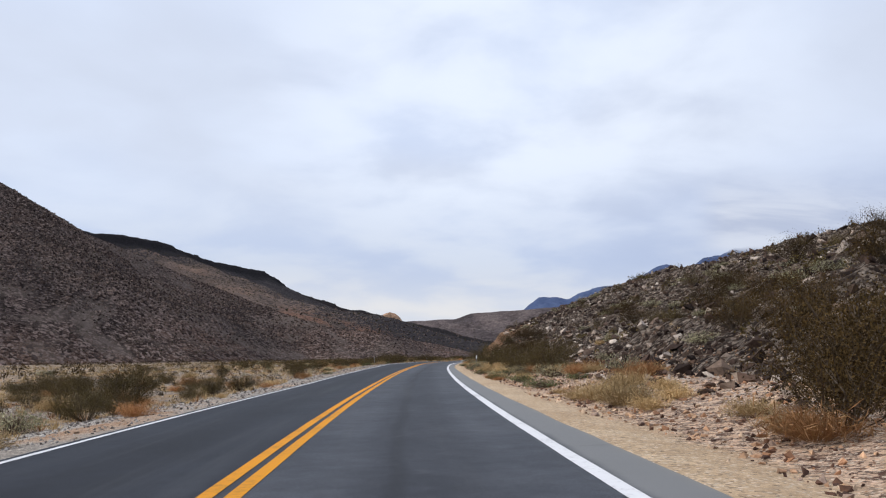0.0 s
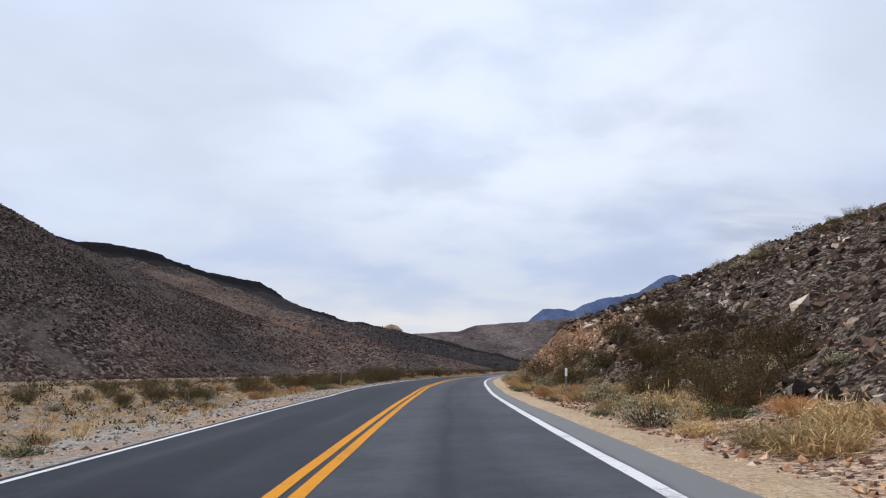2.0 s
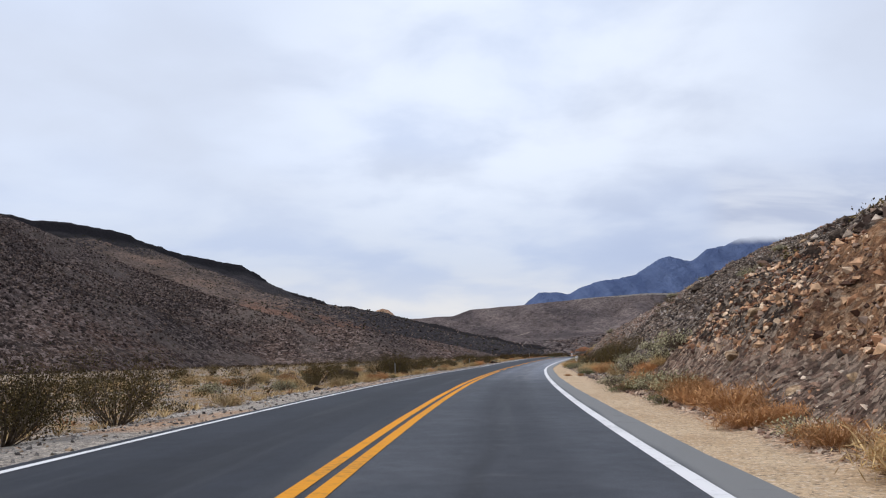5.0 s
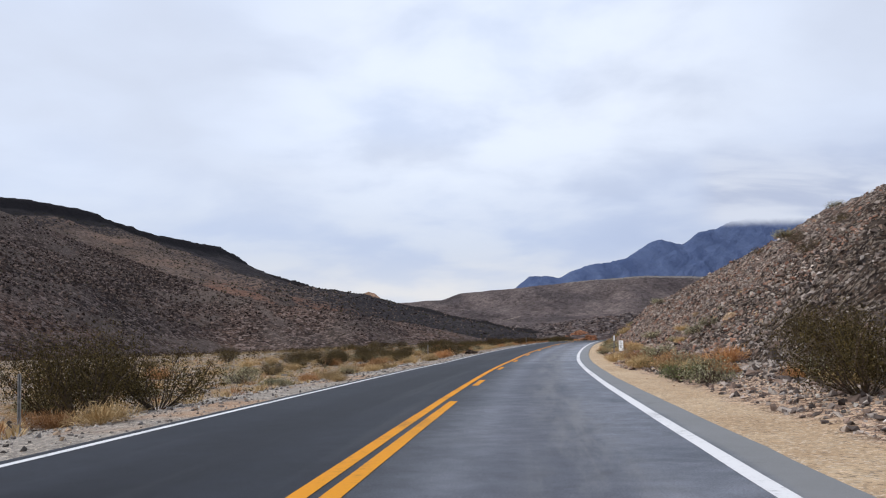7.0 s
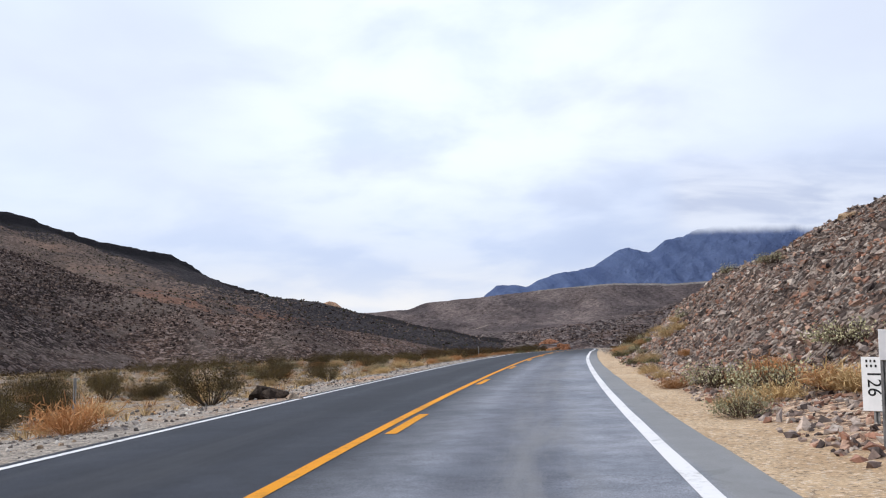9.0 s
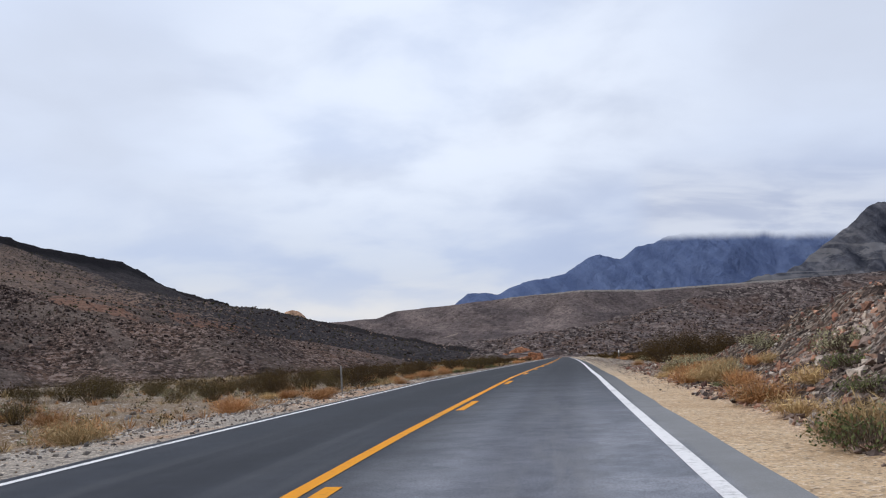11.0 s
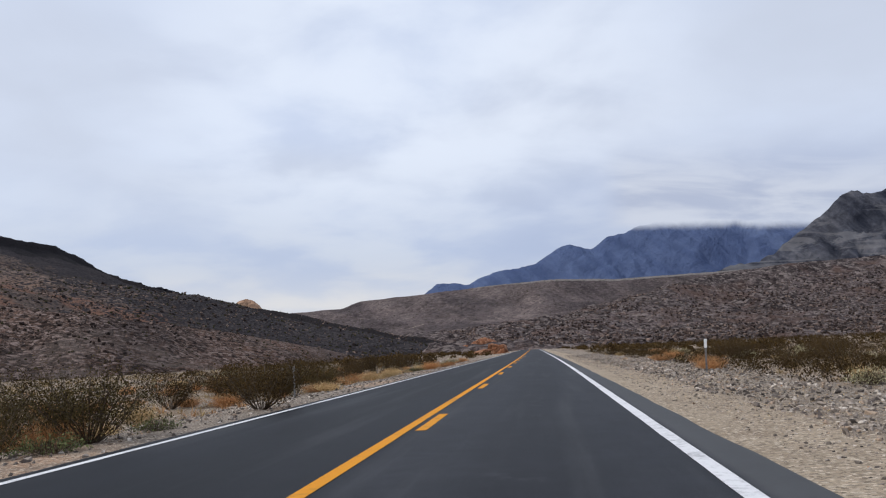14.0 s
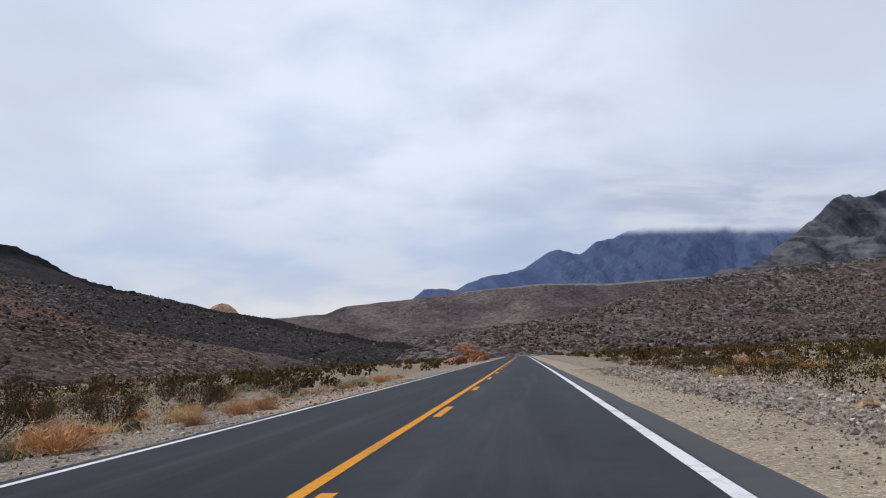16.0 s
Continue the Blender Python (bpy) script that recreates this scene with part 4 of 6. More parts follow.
talus_hill("talus_hill", CREST_A, TALUS_SLOPES, (-560, 130, 250, 860), 2.6, M_HILL_A, "dark grey talus hillside strewn with stones and low scrub", "hill")
def mesa(name, rim, tail, box, res, mat, words, category, seed=200):
    """A flat-topped hill: a basalt rim, an even debris slope below it, and a low spur that runs down from its nose."""
    x0, x1, y0, y1 = box
    xs, ys = np.meshgrid(np.arange(x0, x1, res), np.arange(y0, y1, res))
    crest = rim + tail
    warp = 10 * fbm(xs, ys, 90, 3, seed + 1)
    face, near, flat, ledge = np.full(xs.shape, -99.0), np.full(xs.shape, 1e9), np.zeros(xs.shape), np.zeros(xs.shape)
    side, spur, below_spur = np.ones(xs.shape), np.zeros(xs.shape), np.full(xs.shape, 1e9)
    for n, ((ax, ay, az), (bx, by, bz)) in enumerate(zip(crest[:-1], crest[1:])):
        dx, dy = bx - ax, by - ay
        t = np.clip(((xs - ax) * dx + (ys - ay) * dy) / (dx * dx + dy * dy), 0, 1)
        px, py, top = ax + t * dx, ay + t * dy, az + t * (bz - az)
        south = 2.0 if n == 0 else 1.0
        ey = np.where(ys < py, (ys - py) * south, ys - py)
        d = np.hypot(xs - px, ey)
        on_rim = n < len(rim) - 1
        slope = (0.30, 0.345, 0.375, 0.375, 0.375, 0.40, 0.47, 0.62, 0.68)[n] if on_rim else 0.40
        drop = slope * (d + warp * step(30, 120, d))
        cliff = (7.0 if on_rim else 3.0) * step(0.0, 9.0, d)
        face = np.maximum(face, top - cliff - drop * (1 - 0.16 * step(120, 330, d)))
        closer = d < near
        near, flat = np.where(closer, d, near), np.where(closer, top, flat)
        side = np.where(closer, np.sign((xs - ax) * dy - (ys - ay) * dx), side)
        spur = np.where(closer, 0.0 if on_rim else 1.0, spur)
        if not on_rim:
            below_spur = np.minimum(below_spur, d)
    back = flat - near * (0.02 + 0.24 * spur)
    z = np.where(side > 0, face, np.maximum(face, back))
    fade = step(4, 50, near)
    z = z - fade * 5.0 * np.clip(ridged(xs + 0.4 * ys, ys * 0.6, 60, 4, seed + 5), 0, 1)
    z = z + (0.35 + 0.65 * fade) * (2.6 * fbm(xs, ys, 24, 5, seed + 7, 0.6) + 1.0 * fbm(xs, ys, 9, 3, seed + 9)) + (1 - fade) * 2.2 * fbm(xs, ys, 30, 3, seed + 8)
    z = np.maximum(z, -8 + 0 * z)
    # the talus hill lies in front of its foot
    seam = np.interp(xs, [-400, -256, -193, -153, -85, -40], [590, 630, 676, 654, 612, 560])
    ahead = step(seam + 8, seam - 8, ys)
    z = z * (1 - ahead) + np.minimum(z, grid_z("talus_hill", np.clip(xs, -550, 100), np.clip(ys, 310, 850)) - 2.5) * ahead
    border = np.minimum.reduce([xs - x0, x1 - res - xs, ys - y0, y1 - res - ys])
    z = z - 14 * step(res * 6, 0, border)
    wobble = 7 * fbm(xs, ys, 50, 4, seed + 11) + 6 * fbm(xs, ys, 14, 3, seed + 12)
    reach = near + 1.6 * wobble
    rim_dark = step(30, 22, reach) * (1 - spur) * (side > 0) + spur * step(56, 26, reach) + (side < 0)
    # a dark ledge crops out half way down the slope
    off = (ys - 645) * 0.55 + (xs + 165) * 0.25 + 5 * fbm(xs, ys, 26, 3, seed + 15)
    ledge = step(9, 3, np.abs(off)) * step(-215, -195, xs) * step(-125, -142, xs)
    z = z + 1.6 * ledge
    talus = np.clip(1.25 * step(330, 60, below_spur + 3 * wobble) + 0.45 * (1 - spur) * step(80, 30, reach) + 0.2, 0, 1)
    streak = fbm((ys + 0.15 * xs) * 1.0, xs * 0.3, 16, 4, seed + 21)
    rust = 0.9 * step(-0.05, 0.25, streak) * step(34, 12, np.abs(z - 30 + 0.05 * (ys - 664))) * step(900, 700, ys)
    rust = np.maximum(rust, 0.7 * step(0.1, 0.4, streak) * step(24, 6, z))
    GRIDS[name] = (x0, y0, res, z)
    return sheet(name, xs, ys, z, mat, words, category, {"cap": np.clip(np.maximum(rim_dark, 0.7 * ledge), 0, 1), "talus": talus, "rust": rust})


RIM = [(-400, 700, 119), (-357, 852, 123), (-344, 918, 128.5), (-326, 1015, 131.5), (-323, 1029, 129), (-309, 1099, 126), (-293, 1185, 125), (-272, 1300, 128.5), (-262, 1350, 122), (-251, 1412, 108.5)]
SPUR = [(-203, 1382, 91.5), (-155, 1350, 76.5), (-108, 1292, 67), (-67, 1240, 53), (-5, 1122, 38), (7, 1100, 33), (72, 950, 14), (120, 860, 2)]
mesa("basalt_capped_mesa", RIM, SPUR, (-700, 240, 480, 1700), 4.0, M_MESA, "brown desert mesa with a black basalt cap along its rim", "mesa")
far_hill("orange_dome", [(-112, 1520, 73), (-103, 1520, 80), (-94, 1520, 83), (-84, 1520, 80), (-75, 1520, 72)], (-190, 10, 1440, 1600), 3.0, 15, 20, M_DOME, "small orange rock dome behind the mesa", "rock dome", base=10, rough=(12, 2.0), gully=(20, 2.0), seed=300)
CREST_C = [(154, 850, 8), (187, 890, 16.6), (224, 950, 27.2), (285, 1000, 43), (353, 1050, 59), (429, 1050, 67), (516, 1050, 72), (800, 1080, 92), (1100, 1080, 100)]
far_hill("rough_plateau", CREST_C, (60, 1150, 640, 1400), 4.5, 160, 300, M_NEAR_PLATEAU, "rough dark plateau slope covered with boulders and scrub", "plateau", base=-2, rough=(16, 3.2), gully=(36, 6.5), seed=400, jag=(11, 2.2))
CREST_C2 = [(-300, 2650, 90), (-85, 2600, 109), (34, 2550, 113), (84, 2500, 128), (220, 2400, 134), (399, 2300, 146), (510, 2200, 148), (642, 2200, 144), (843, 2200, 153.5), (1300, 2250, 175)]
far_hill("grey_plateau", CREST_C2, (-700, 1700, 1300, 2900), 11.0, 420, 500, M_PLATEAU, "broad grey-brown desert plateau with eroded gullies", "plateau", base=0, rough=(60, 6.0), gully=(150, 30.0), seed=500, plateau=60, cap_depth=5.0)
CREST_D = [(330, 4300, 190), (422, 4300, 265), (480, 4300, 306), (560, 4300, 306), (625, 4300, 290), (700, 4300, 335), (784, 4300, 357), (872, 4300, 362), (950, 4300, 388), (1070, 4300, 463), (1125, 4300, 470), (1222, 4300, 448), (1306, 4300, 502), (1600, 4320, 600), (2000, 4330, 660), (2600, 4330, 700)]
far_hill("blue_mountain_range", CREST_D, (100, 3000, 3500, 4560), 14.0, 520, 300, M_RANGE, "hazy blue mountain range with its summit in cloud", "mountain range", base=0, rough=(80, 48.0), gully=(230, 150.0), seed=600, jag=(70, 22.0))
CREST_E = [(820, 2600, 120), (1059, 2550, 192), (1209, 2550, 227), (1315, 2550, 308), (1405, 2550, 373), (1476, 2550, 407), (1541, 2550, 403), (1700, 2560, 430), (2000, 2560, 470)]
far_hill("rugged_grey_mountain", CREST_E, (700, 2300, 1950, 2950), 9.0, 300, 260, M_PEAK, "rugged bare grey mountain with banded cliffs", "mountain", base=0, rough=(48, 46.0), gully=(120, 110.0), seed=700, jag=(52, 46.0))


def cloud_bank():
    """Low cloud that hides the summit of the far range."""
    m = bpy.data.materials.new("summit_cloud")
    m.use_nodes = True
    k = Nodes(m.node_tree)
    out = k.add("ShaderNodeOutputMaterial")
    glow, clear = k.add("ShaderNodeEmission"), k.add("ShaderNodeBsdfTransparent")
    both = k.add("ShaderNodeMixShader")
    p = place_of(k)
    sep = k.add("ShaderNodeSeparateXYZ")
    k.wire(p, sep.inputs[0])
    n = k.noise(p, 0.0045, 6.0, 0.6, 0.5)
    flat = k.add("ShaderNodeMapping")
    k.wire(p, flat.inputs[0])
    flat.inputs["Scale"].default_value = (0.0016, 0.0016, 0.009)
    k.wire(k.mix(k.ranged(k.noise(flat.outputs[0], 1.0, 5.0, 0.55, 0.4), 0.35, 0.65), srgb(178, 188, 211), srgb(204, 211, 226)), glow.inputs[0])
    height = k.maths("ADD", sep.outputs[2], k.maths("MULTIPLY", k.maths("SUBTRACT", n, 0.5), 45.0))
    dense = k.maths("MULTIPLY", k.ranged(height, 452.0, 500.0), k.ranged(height, 600.0, 930.0, 1.0, 0.0))
    dense = k.maths("MULTIPLY", dense, k.ranged(sep.outputs[0], 1090.0, 1260.0))
    k.wire(dense, both.inputs[0])
    k.wire(clear.outputs[0], both.inputs[1])
    k.wire(glow.outputs[0], both.inputs[2])
    k.wire(both.outputs[0], out.inputs[0])
    a = np.linspace(0, 1, 40)
    xs, ts = np.meshgrid(700 + 2400 * a, np.linspace(360, 980, 12))
    ys = 3780 + 60 * np.sin(xs / 300) + 0.15 * (ts - 360)
    ob = sheet("cloud_bank", xs, ys, ts, m, "low grey cloud resting on the far summit", "cloud")
    ob.visible_shadow = False


cloud_bank()



def dirt_track():
    """A pale track bent across the foot of the grey plateau."""
    line = [(146, 1905), (166, 1912), (180, 1930), (187, 1960), (190, 1985)]
    n = np.linspace(0, len(line) - 1, 40)
    x, y = (np.interp(n, range(len(line)), [q[i] for q in line]) for i in (0, 1))
    wide = 4.5 + 2.0 * fbm(x, y, 30, 2, 501)
    xs = np.stack([x - 0.3 * wide, x + 0.3 * wide])
    ys = np.stack([y + wide, y - wide])
    zs = np.maximum(grid_z("grey_plateau", xs.ravel(), ys.ravel()).reshape(xs.shape), grid_z("grey_plateau", x, y)) + 1.5
    sheet("dirt_track", xs, ys, zs, plain("pale_track_dirt", (0.24, 0.195, 0.165), (0.34, 0.28, 0.235), 0.05), "pale dirt track on the plateau's foot", "track")


dirt_track()


# ---- stones, plants and signs ----
rng = np.random.default_rng(7)


def mesh_of(name, verts, faces, mat):
    me = bpy.data.meshes.new(name)
    me.from_pydata(verts, [], faces)
    me.polygons.foreach_set("use_smooth", [False] * len(me.polygons))
    me.materials.append(mat)
    return me


def poly_mesh(name, co, faces, mat):
    """A mesh from arrays of places and of triangles or quads."""
    me = bpy.data.meshes.new(name)
    n = faces.shape[1]
    me.vertices.add(len(co))
    me.vertices.foreach_set("co", co.astype(np.float32).ravel())
    me.loops.add(faces.size)
    me.loops.foreach_set("vertex_index", faces.astype(np.int32).ravel())
    me.polygons.add(len(faces))
    me.polygons.foreach_set("loop_start", np.arange(0, faces.size, n))
    me.polygons.foreach_set("loop_total", np.full(len(faces), n))
    me.polygons.foreach_set("use_smooth", [False] * len(faces))
    me.update(calc_edges=True)
    me.materials.append(mat)
    return me


def part(name, me, parent, label=""):
    ob = new(name, me)
    ob.parent = parent
    return tagged(ob, label)


def ico(sub):
    bm = bmesh.new()
    bmesh.ops.create_icosphere(bm, subdivisions=sub, radius=1.0)
    bm.verts.ensure_lookup_table()
    v = np.array([tuple(p.co) for p in bm.verts])
    f = np.array([[p.index for p in q.verts] for q in bm.faces])
    bm.free()
    return v, f


ICO2, ICO0 = ico(3), ico(1)
def wedge():
    """A blunt three-sided block, the seed of a broken stone."""
    low = [(1.15 * math.cos(a), 1.15 * math.sin(a), -0.75) for a in (0.2, 2.2, 4.3)]
    top = [(0.85 * math.cos(a), 0.85 * math.sin(a), 0.65) for a in (0.9, 3.1, 5.2)]
    faces = [(0, 2, 1), (3, 4, 5)]
    for k in range(3):
        n = (k + 1) % 3
        faces += [(k, n, 3 + k), (n, 3 + n, 3 + k)]
    return np.array(low + top), np.array(faces)


SHARD = wedge()


def boulder_mesh(name, mat, seed, flat=0.75, cuts=15):
    """An angular boulder: a ball cut by random planes and roughened."""
    r = np.random.default_rng(seed)
    v, f = ICO2
    v = v.copy()
    for _ in range(cuts):
        n = r.normal(size=3)
        n /= np.linalg.norm(n)
        d, h = v @ n, r.uniform(0.48, 0.82)
        v -= np.maximum(d - h, 0)[:, None] * n
    v *= (1 + 0.05 * fbm(v[:, 0] * 3 + v[:, 2] * 2, v[:, 1] * 3 - v[:, 2], 1.0, 3, seed))[:, None]
    v *= np.array([1.0, r.uniform(0.7, 1.0), flat * r.uniform(0.8, 1.1)])
    v[:, 2] += 0.42 * flat
    return poly_mesh(name, v * 0.62, f, mat)


def turn_matrices(n, r, tilt=0.5):
    a, b, c = r.uniform(0, 2 * np.pi, n), r.normal(0, tilt, n), r.normal(0, tilt, n)
    ca, sa, cb, sb, cc, sc = np.cos(a), np.sin(a), np.cos(b), np.sin(b), np.cos(c), np.sin(c)
    o, z = np.ones(n), np.zeros(n)
    rz = np.stack([ca, -sa, z, sa, ca, z, z, z, o], -1).reshape(n, 3, 3)
    ry = np.stack([cb, z, sb, z, o, z, -sb, z, cb], -1).reshape(n, 3, 3)
    rx = np.stack([o, z, z, z, cc, -sc, z, sc, cc], -1).reshape(n, 3, 3)
    return rz @ ry @ rx


def scatter_rocks(name, x, y, z, size, mat, words, category="stones", flat=0.6, sink=0.15):
    """Many small angular stones in one mesh."""
    n = len(x)
    v, f = SHARD
    pts = v[None] * (1 + rng.uniform(-0.45, 0.35, (n, len(v), 3))) * np.stack([rng.uniform(0.7, 1.35, n), rng.uniform(0.6, 1.0, n), flat * rng.uniform(0.6, 1.2, n)], -1)[:, None, :]
    pts = np.einsum("nij,nvj->nvi", turn_matrices(n, rng, 0.55 if flat > 0.5 else 0.25), pts) * (size * 0.5)[:, None, None]
    pts += np.stack([x, y, z + size * (0.42 * flat - sink)], -1)[:, None, :]
    faces = f[None] + (np.arange(n) * len(v))[:, None, None]
    return tagged(new(name, poly_mesh(name, pts.reshape(-1, 3), faces.reshape(-1, 3), mat)), words, category, "", "stuff")


def on_road_grid(u, y):
    """World x of a place u metres beside the road at y."""
    return centre(y) + u / np.cos(heading(y))


def leaves(centres, size, r, slim=0.5):
    """Small randomly turned leaf quads."""
    n = len(centres)
    m = turn_matrices(n, r, 1.2)
    s = size * r.uniform(0.6, 1.3, n)
    q = np.array([[-1, 0, 0], [0, -slim, 0], [1, 0, 0], [0, slim, 0]])
    pts = np.einsum("nij,vj->nvi", m, q) * s[:, None, None] + centres[:, None, :]
    return pts.reshape(-1, 3), np.arange(4 * n).reshape(n, 4)


def stems_mesh(name, lines, widths, mat):
    """Tapered three-sided twigs along polylines."""
    vs, fs = [], []
    for line, w in zip(lines, widths):
        n, m = len(vs), len(line)
        for a, p in enumerate(line):
            rad = w * (1 - 0.75 * a / (m - 1))
            for k in range(3):
                vs.append((p[0] + rad * math.cos(2.094 * k), p[1] + rad * math.sin(2.094 * k), p[2]))
        for a in range(m - 1):
            for k in range(3):
                i, j = n + 3 * a + k, n + 3 * a + (k + 1) % 3
                fs.append((i, j, j + 3, i + 3))
    return mesh_of(name, vs, fs, mat)


def creosote(seed, stems=30, per=44, height=1.5, spread_out=1.0, leaf=0.05, mat=None):
    """An open, vase-shaped desert bush: leaning stems, small dark leaves on their outer ends."""
    r = np.random.default_rng(seed)
    lines, cents = [], []
    for _ in range(stems):
        a, out = r.uniform(0, 2 * np.pi), spread_out * r.uniform(0.25, 1.0) ** 0.7
        h = height * r.uniform(0.55, 1.05) * (1.05 - 0.35 * out / spread_out)
        t = np.linspace(0, 1, 5)
        bend = r.normal(0, 0.08, (5, 2)).cumsum(0) * t[:, None]
        rad = 0.08 + out * t**0.85
        line = np.stack([rad * np.cos(a) + bend[:, 0], rad * np.sin(a) + bend[:, 1], h * (0.25 * t + 0.75 * t**1.15)], -1)
        lines.append(line)
        if r.uniform() < 0.6:
            b0 = line[r.integers(2, 4)]
            tip = b0 + np.array([*r.normal(0, 0.24, 2), r.uniform(0.1, 0.38)])
            lines.append(np.linspace(b0, tip, 2))
        tt = r.uniform(0.3, 1.0, per) ** 0.8
        i = np.clip((tt * 4).astype(int), 0, 3)
        f = tt * 4 - i
        c = line[i] * (1 - f)[:, None] + line[i + 1] * f[:, None]
        cents.append(c + r.normal(0, 1, (per, 3)) * np.array([0.15, 0.15, 0.12]) * height / 1.5)
    co, fa = leaves(np.concatenate(cents), leaf, r, 0.55)
    co[:, 2] = np.maximum(co[:, 2], 0.03)
    root = new("creosote_bush")
    part("foliage", poly_mesh("foliage", co, fa, mat or M_CREO), root, "small dark olive leaves")
    part("branchwork", stems_mesh("branchwork", lines, [0.016] * len(lines), M_STEM), root, "thin grey-brown twigs")
    return root


def tuft(name, seed, mat, blades=420, height=0.5, radius=0.42, leaf=0.0, twiggy=0):
    """A dome of dry stalks; leaf: size of small leaves among them."""
    r = np.random.default_rng(seed)
    a, e = r.uniform(0, 2 * np.pi, blades), np.arccos(r.uniform(0.05, 1.0, blades))
    long = r.uniform(0.72, 1.06, blades)
    base = np.stack([np.cos(a), np.sin(a), np.zeros(blades)], -1) * (r.uniform(0, 0.45, blades) * radius)[:, None]
    way = np.stack([np.sin(e) * np.cos(a) * radius, np.sin(e) * np.sin(a) * radius, (0.25 + 0.75 * np.cos(e)) * height], -1) * long[:, None]
    mid = base + 0.55 * way + r.normal(0, 0.03, (blades, 3))
    tip = base + way + r.normal(0, 0.05, (blades, 3))
    side = np.stack([-np.sin(a), np.cos(a), np.zeros(blades)], -1) * 0.0038
    pts = np.stack([base, mid + side, tip, mid - side], 1)
    pts[:, :, 2] = np.maximum(pts[:, :, 2], 0.0)
    co, fa = pts.reshape(-1, 3), np.arange(4 * blades).reshape(blades, 4)
    if twiggy:
        # short side twigs make the outline bushy instead of spiky
        pick = r.integers(0, blades, blades)
        root_at = base[pick] + way[pick] * r.uniform(0.45, 0.95, blades)[:, None]
        out = r.normal(0, 0.075, (blades, 3)) + np.array([0, 0, 0.03])
        wide = np.cross(out, r.normal(size=(blades, 3)))
        wide *= 0.006 / np.linalg.norm(wide, axis=1, keepdims=True)
        tw = np.stack([root_at, root_at + out * 0.5 + wide, root_at + out, root_at + out * 0.5 - wide], 1)
        tw[:, :, 2] = np.maximum(tw[:, :, 2], 0.0)
        co = np.concatenate([co, tw.reshape(-1, 3)])
        fa = np.arange(len(co)).reshape(-1, 4)
    if not leaf:
        return tagged(new(name, poly_mesh(name, co, fa, mat)))
    pick = r.integers(0, blades, blades * 2)
    c = base[pick] + way[pick] * r.uniform(0.55, 1.05, len(pick))[:, None] + r.normal(0, 0.03, (len(pick), 3))
    root = new(name)
    lc, lf = leaves(c, leaf, r, 0.6)
    lc[:, 2] = np.maximum(lc[:, 2], 0.02)
    part("foliage", poly_mesh("foliage", lc, lf, mat), root)
    part("branchwork", poly_mesh("branchwork", co, fa, M_STEM), root, "thin grey-brown twigs")
    return root


def plant(kinds, places, words, category, group, low=0.8, high=1.3):
    """Sets copies of the given plants at (x, y); the first ones stand in for themselves."""
    for n, (x, y, *s) in enumerate(places):
        size = s[0] if s else rng.uniform(low, high)
        z = float(support_z(np.array([x]), np.array([y]))[0]) - 0.03
        m = pose(x, y, z, rng.normal(0, 3), rng.normal(0, 3), rng.uniform(0, 360)) @ Matrix.Diagonal((size * rng.uniform(0.9, 1.15), size, size * rng.uniform(0.85, 1.1), 1))
        src = kinds[n % len(kinds)]
        if n < len(kinds):
            ob = src
            ob.matrix_basis = m
            tagged(ob, words, category, group)
        else:
            ob = copy_thing(src, m)
            ob.matrix_basis = m


def along_foot(n, off0, off1, y0, y1, away=0.0, seed=0):
    """Random places along the foot of the slope; few where the scree lies bare round the distance marker."""
    out, r = [], np.random.default_rng(seed + 900)
    while len(out) < n:
        y = r.uniform(y0, y1)
        if 205 < y < 250 and r.uniform() < 0.85:
            continue
        u = float(sand_edge(y)) + 0.2 + r.uniform(off0, off1) * (1.0 - 0.65 * float(step(94, 102, y) * step(158, 150, y)))
        x = float(on_road_grid(u, y))
        if all((x - a) ** 2 + (y - b) ** 2 > away**2 for a, b in out[-50:]):
            out.append((x, y))
    return out


def picked(n, u0, u1, y0, y1, away=0.0, clump=0.0, seed=0):
    """n random places beside the road, clumped where noise is high."""
    out, r, tries = [], np.random.default_rng(seed + 11), 0
    while len(out) < n and tries < n * 60:
        tries += 1
        u, y = r.uniform(u0, u1), r.uniform(y0, y1)
        if clump and fbm(np.array([u * 1.0]), np.array([y * 1.0]), 11.0, 2, seed + 5)[0] < r.uniform(-0.6, 0.35) * clump:
            continue
        x = float(on_road_grid(u, y))
        if away and any((x - a) ** 2 + (y - b) ** 2 < away**2 for a, b in out[-60:]):
            continue
        out.append((x, y))
    return out


# boulders
B_DARK = [boulder_mesh("boulder", M_ROCK_DARK, 10 + k) for k in range(4)]
B_TAN = [boulder_mesh("boulder", M_ROCK_TAN, 30 + k, 0.6) for k in range(3)]
B_GREY = [boulder_mesh("boulder", M_ROCK_GREY, 50 + k, 0.6) for k in range(3)]


def set_boulder(me, x, y, size, words, group="", sink=0.12, squash=1.0, spin=None, foot=None):
    z = float(support_z(np.array([x]), np.array([y]))[0]) - sink * size if foot is None else foot
    ob = new("boulder", me)
    ob.matrix_basis = pose(x, y, z, rng.normal(0, 8), rng.normal(0, 8), rng.uniform(0, 360) if spin is None else spin) @ Matrix.Diagonal((size, size, size * squash, 1))
    return tagged(ob, words, "boulder", group)


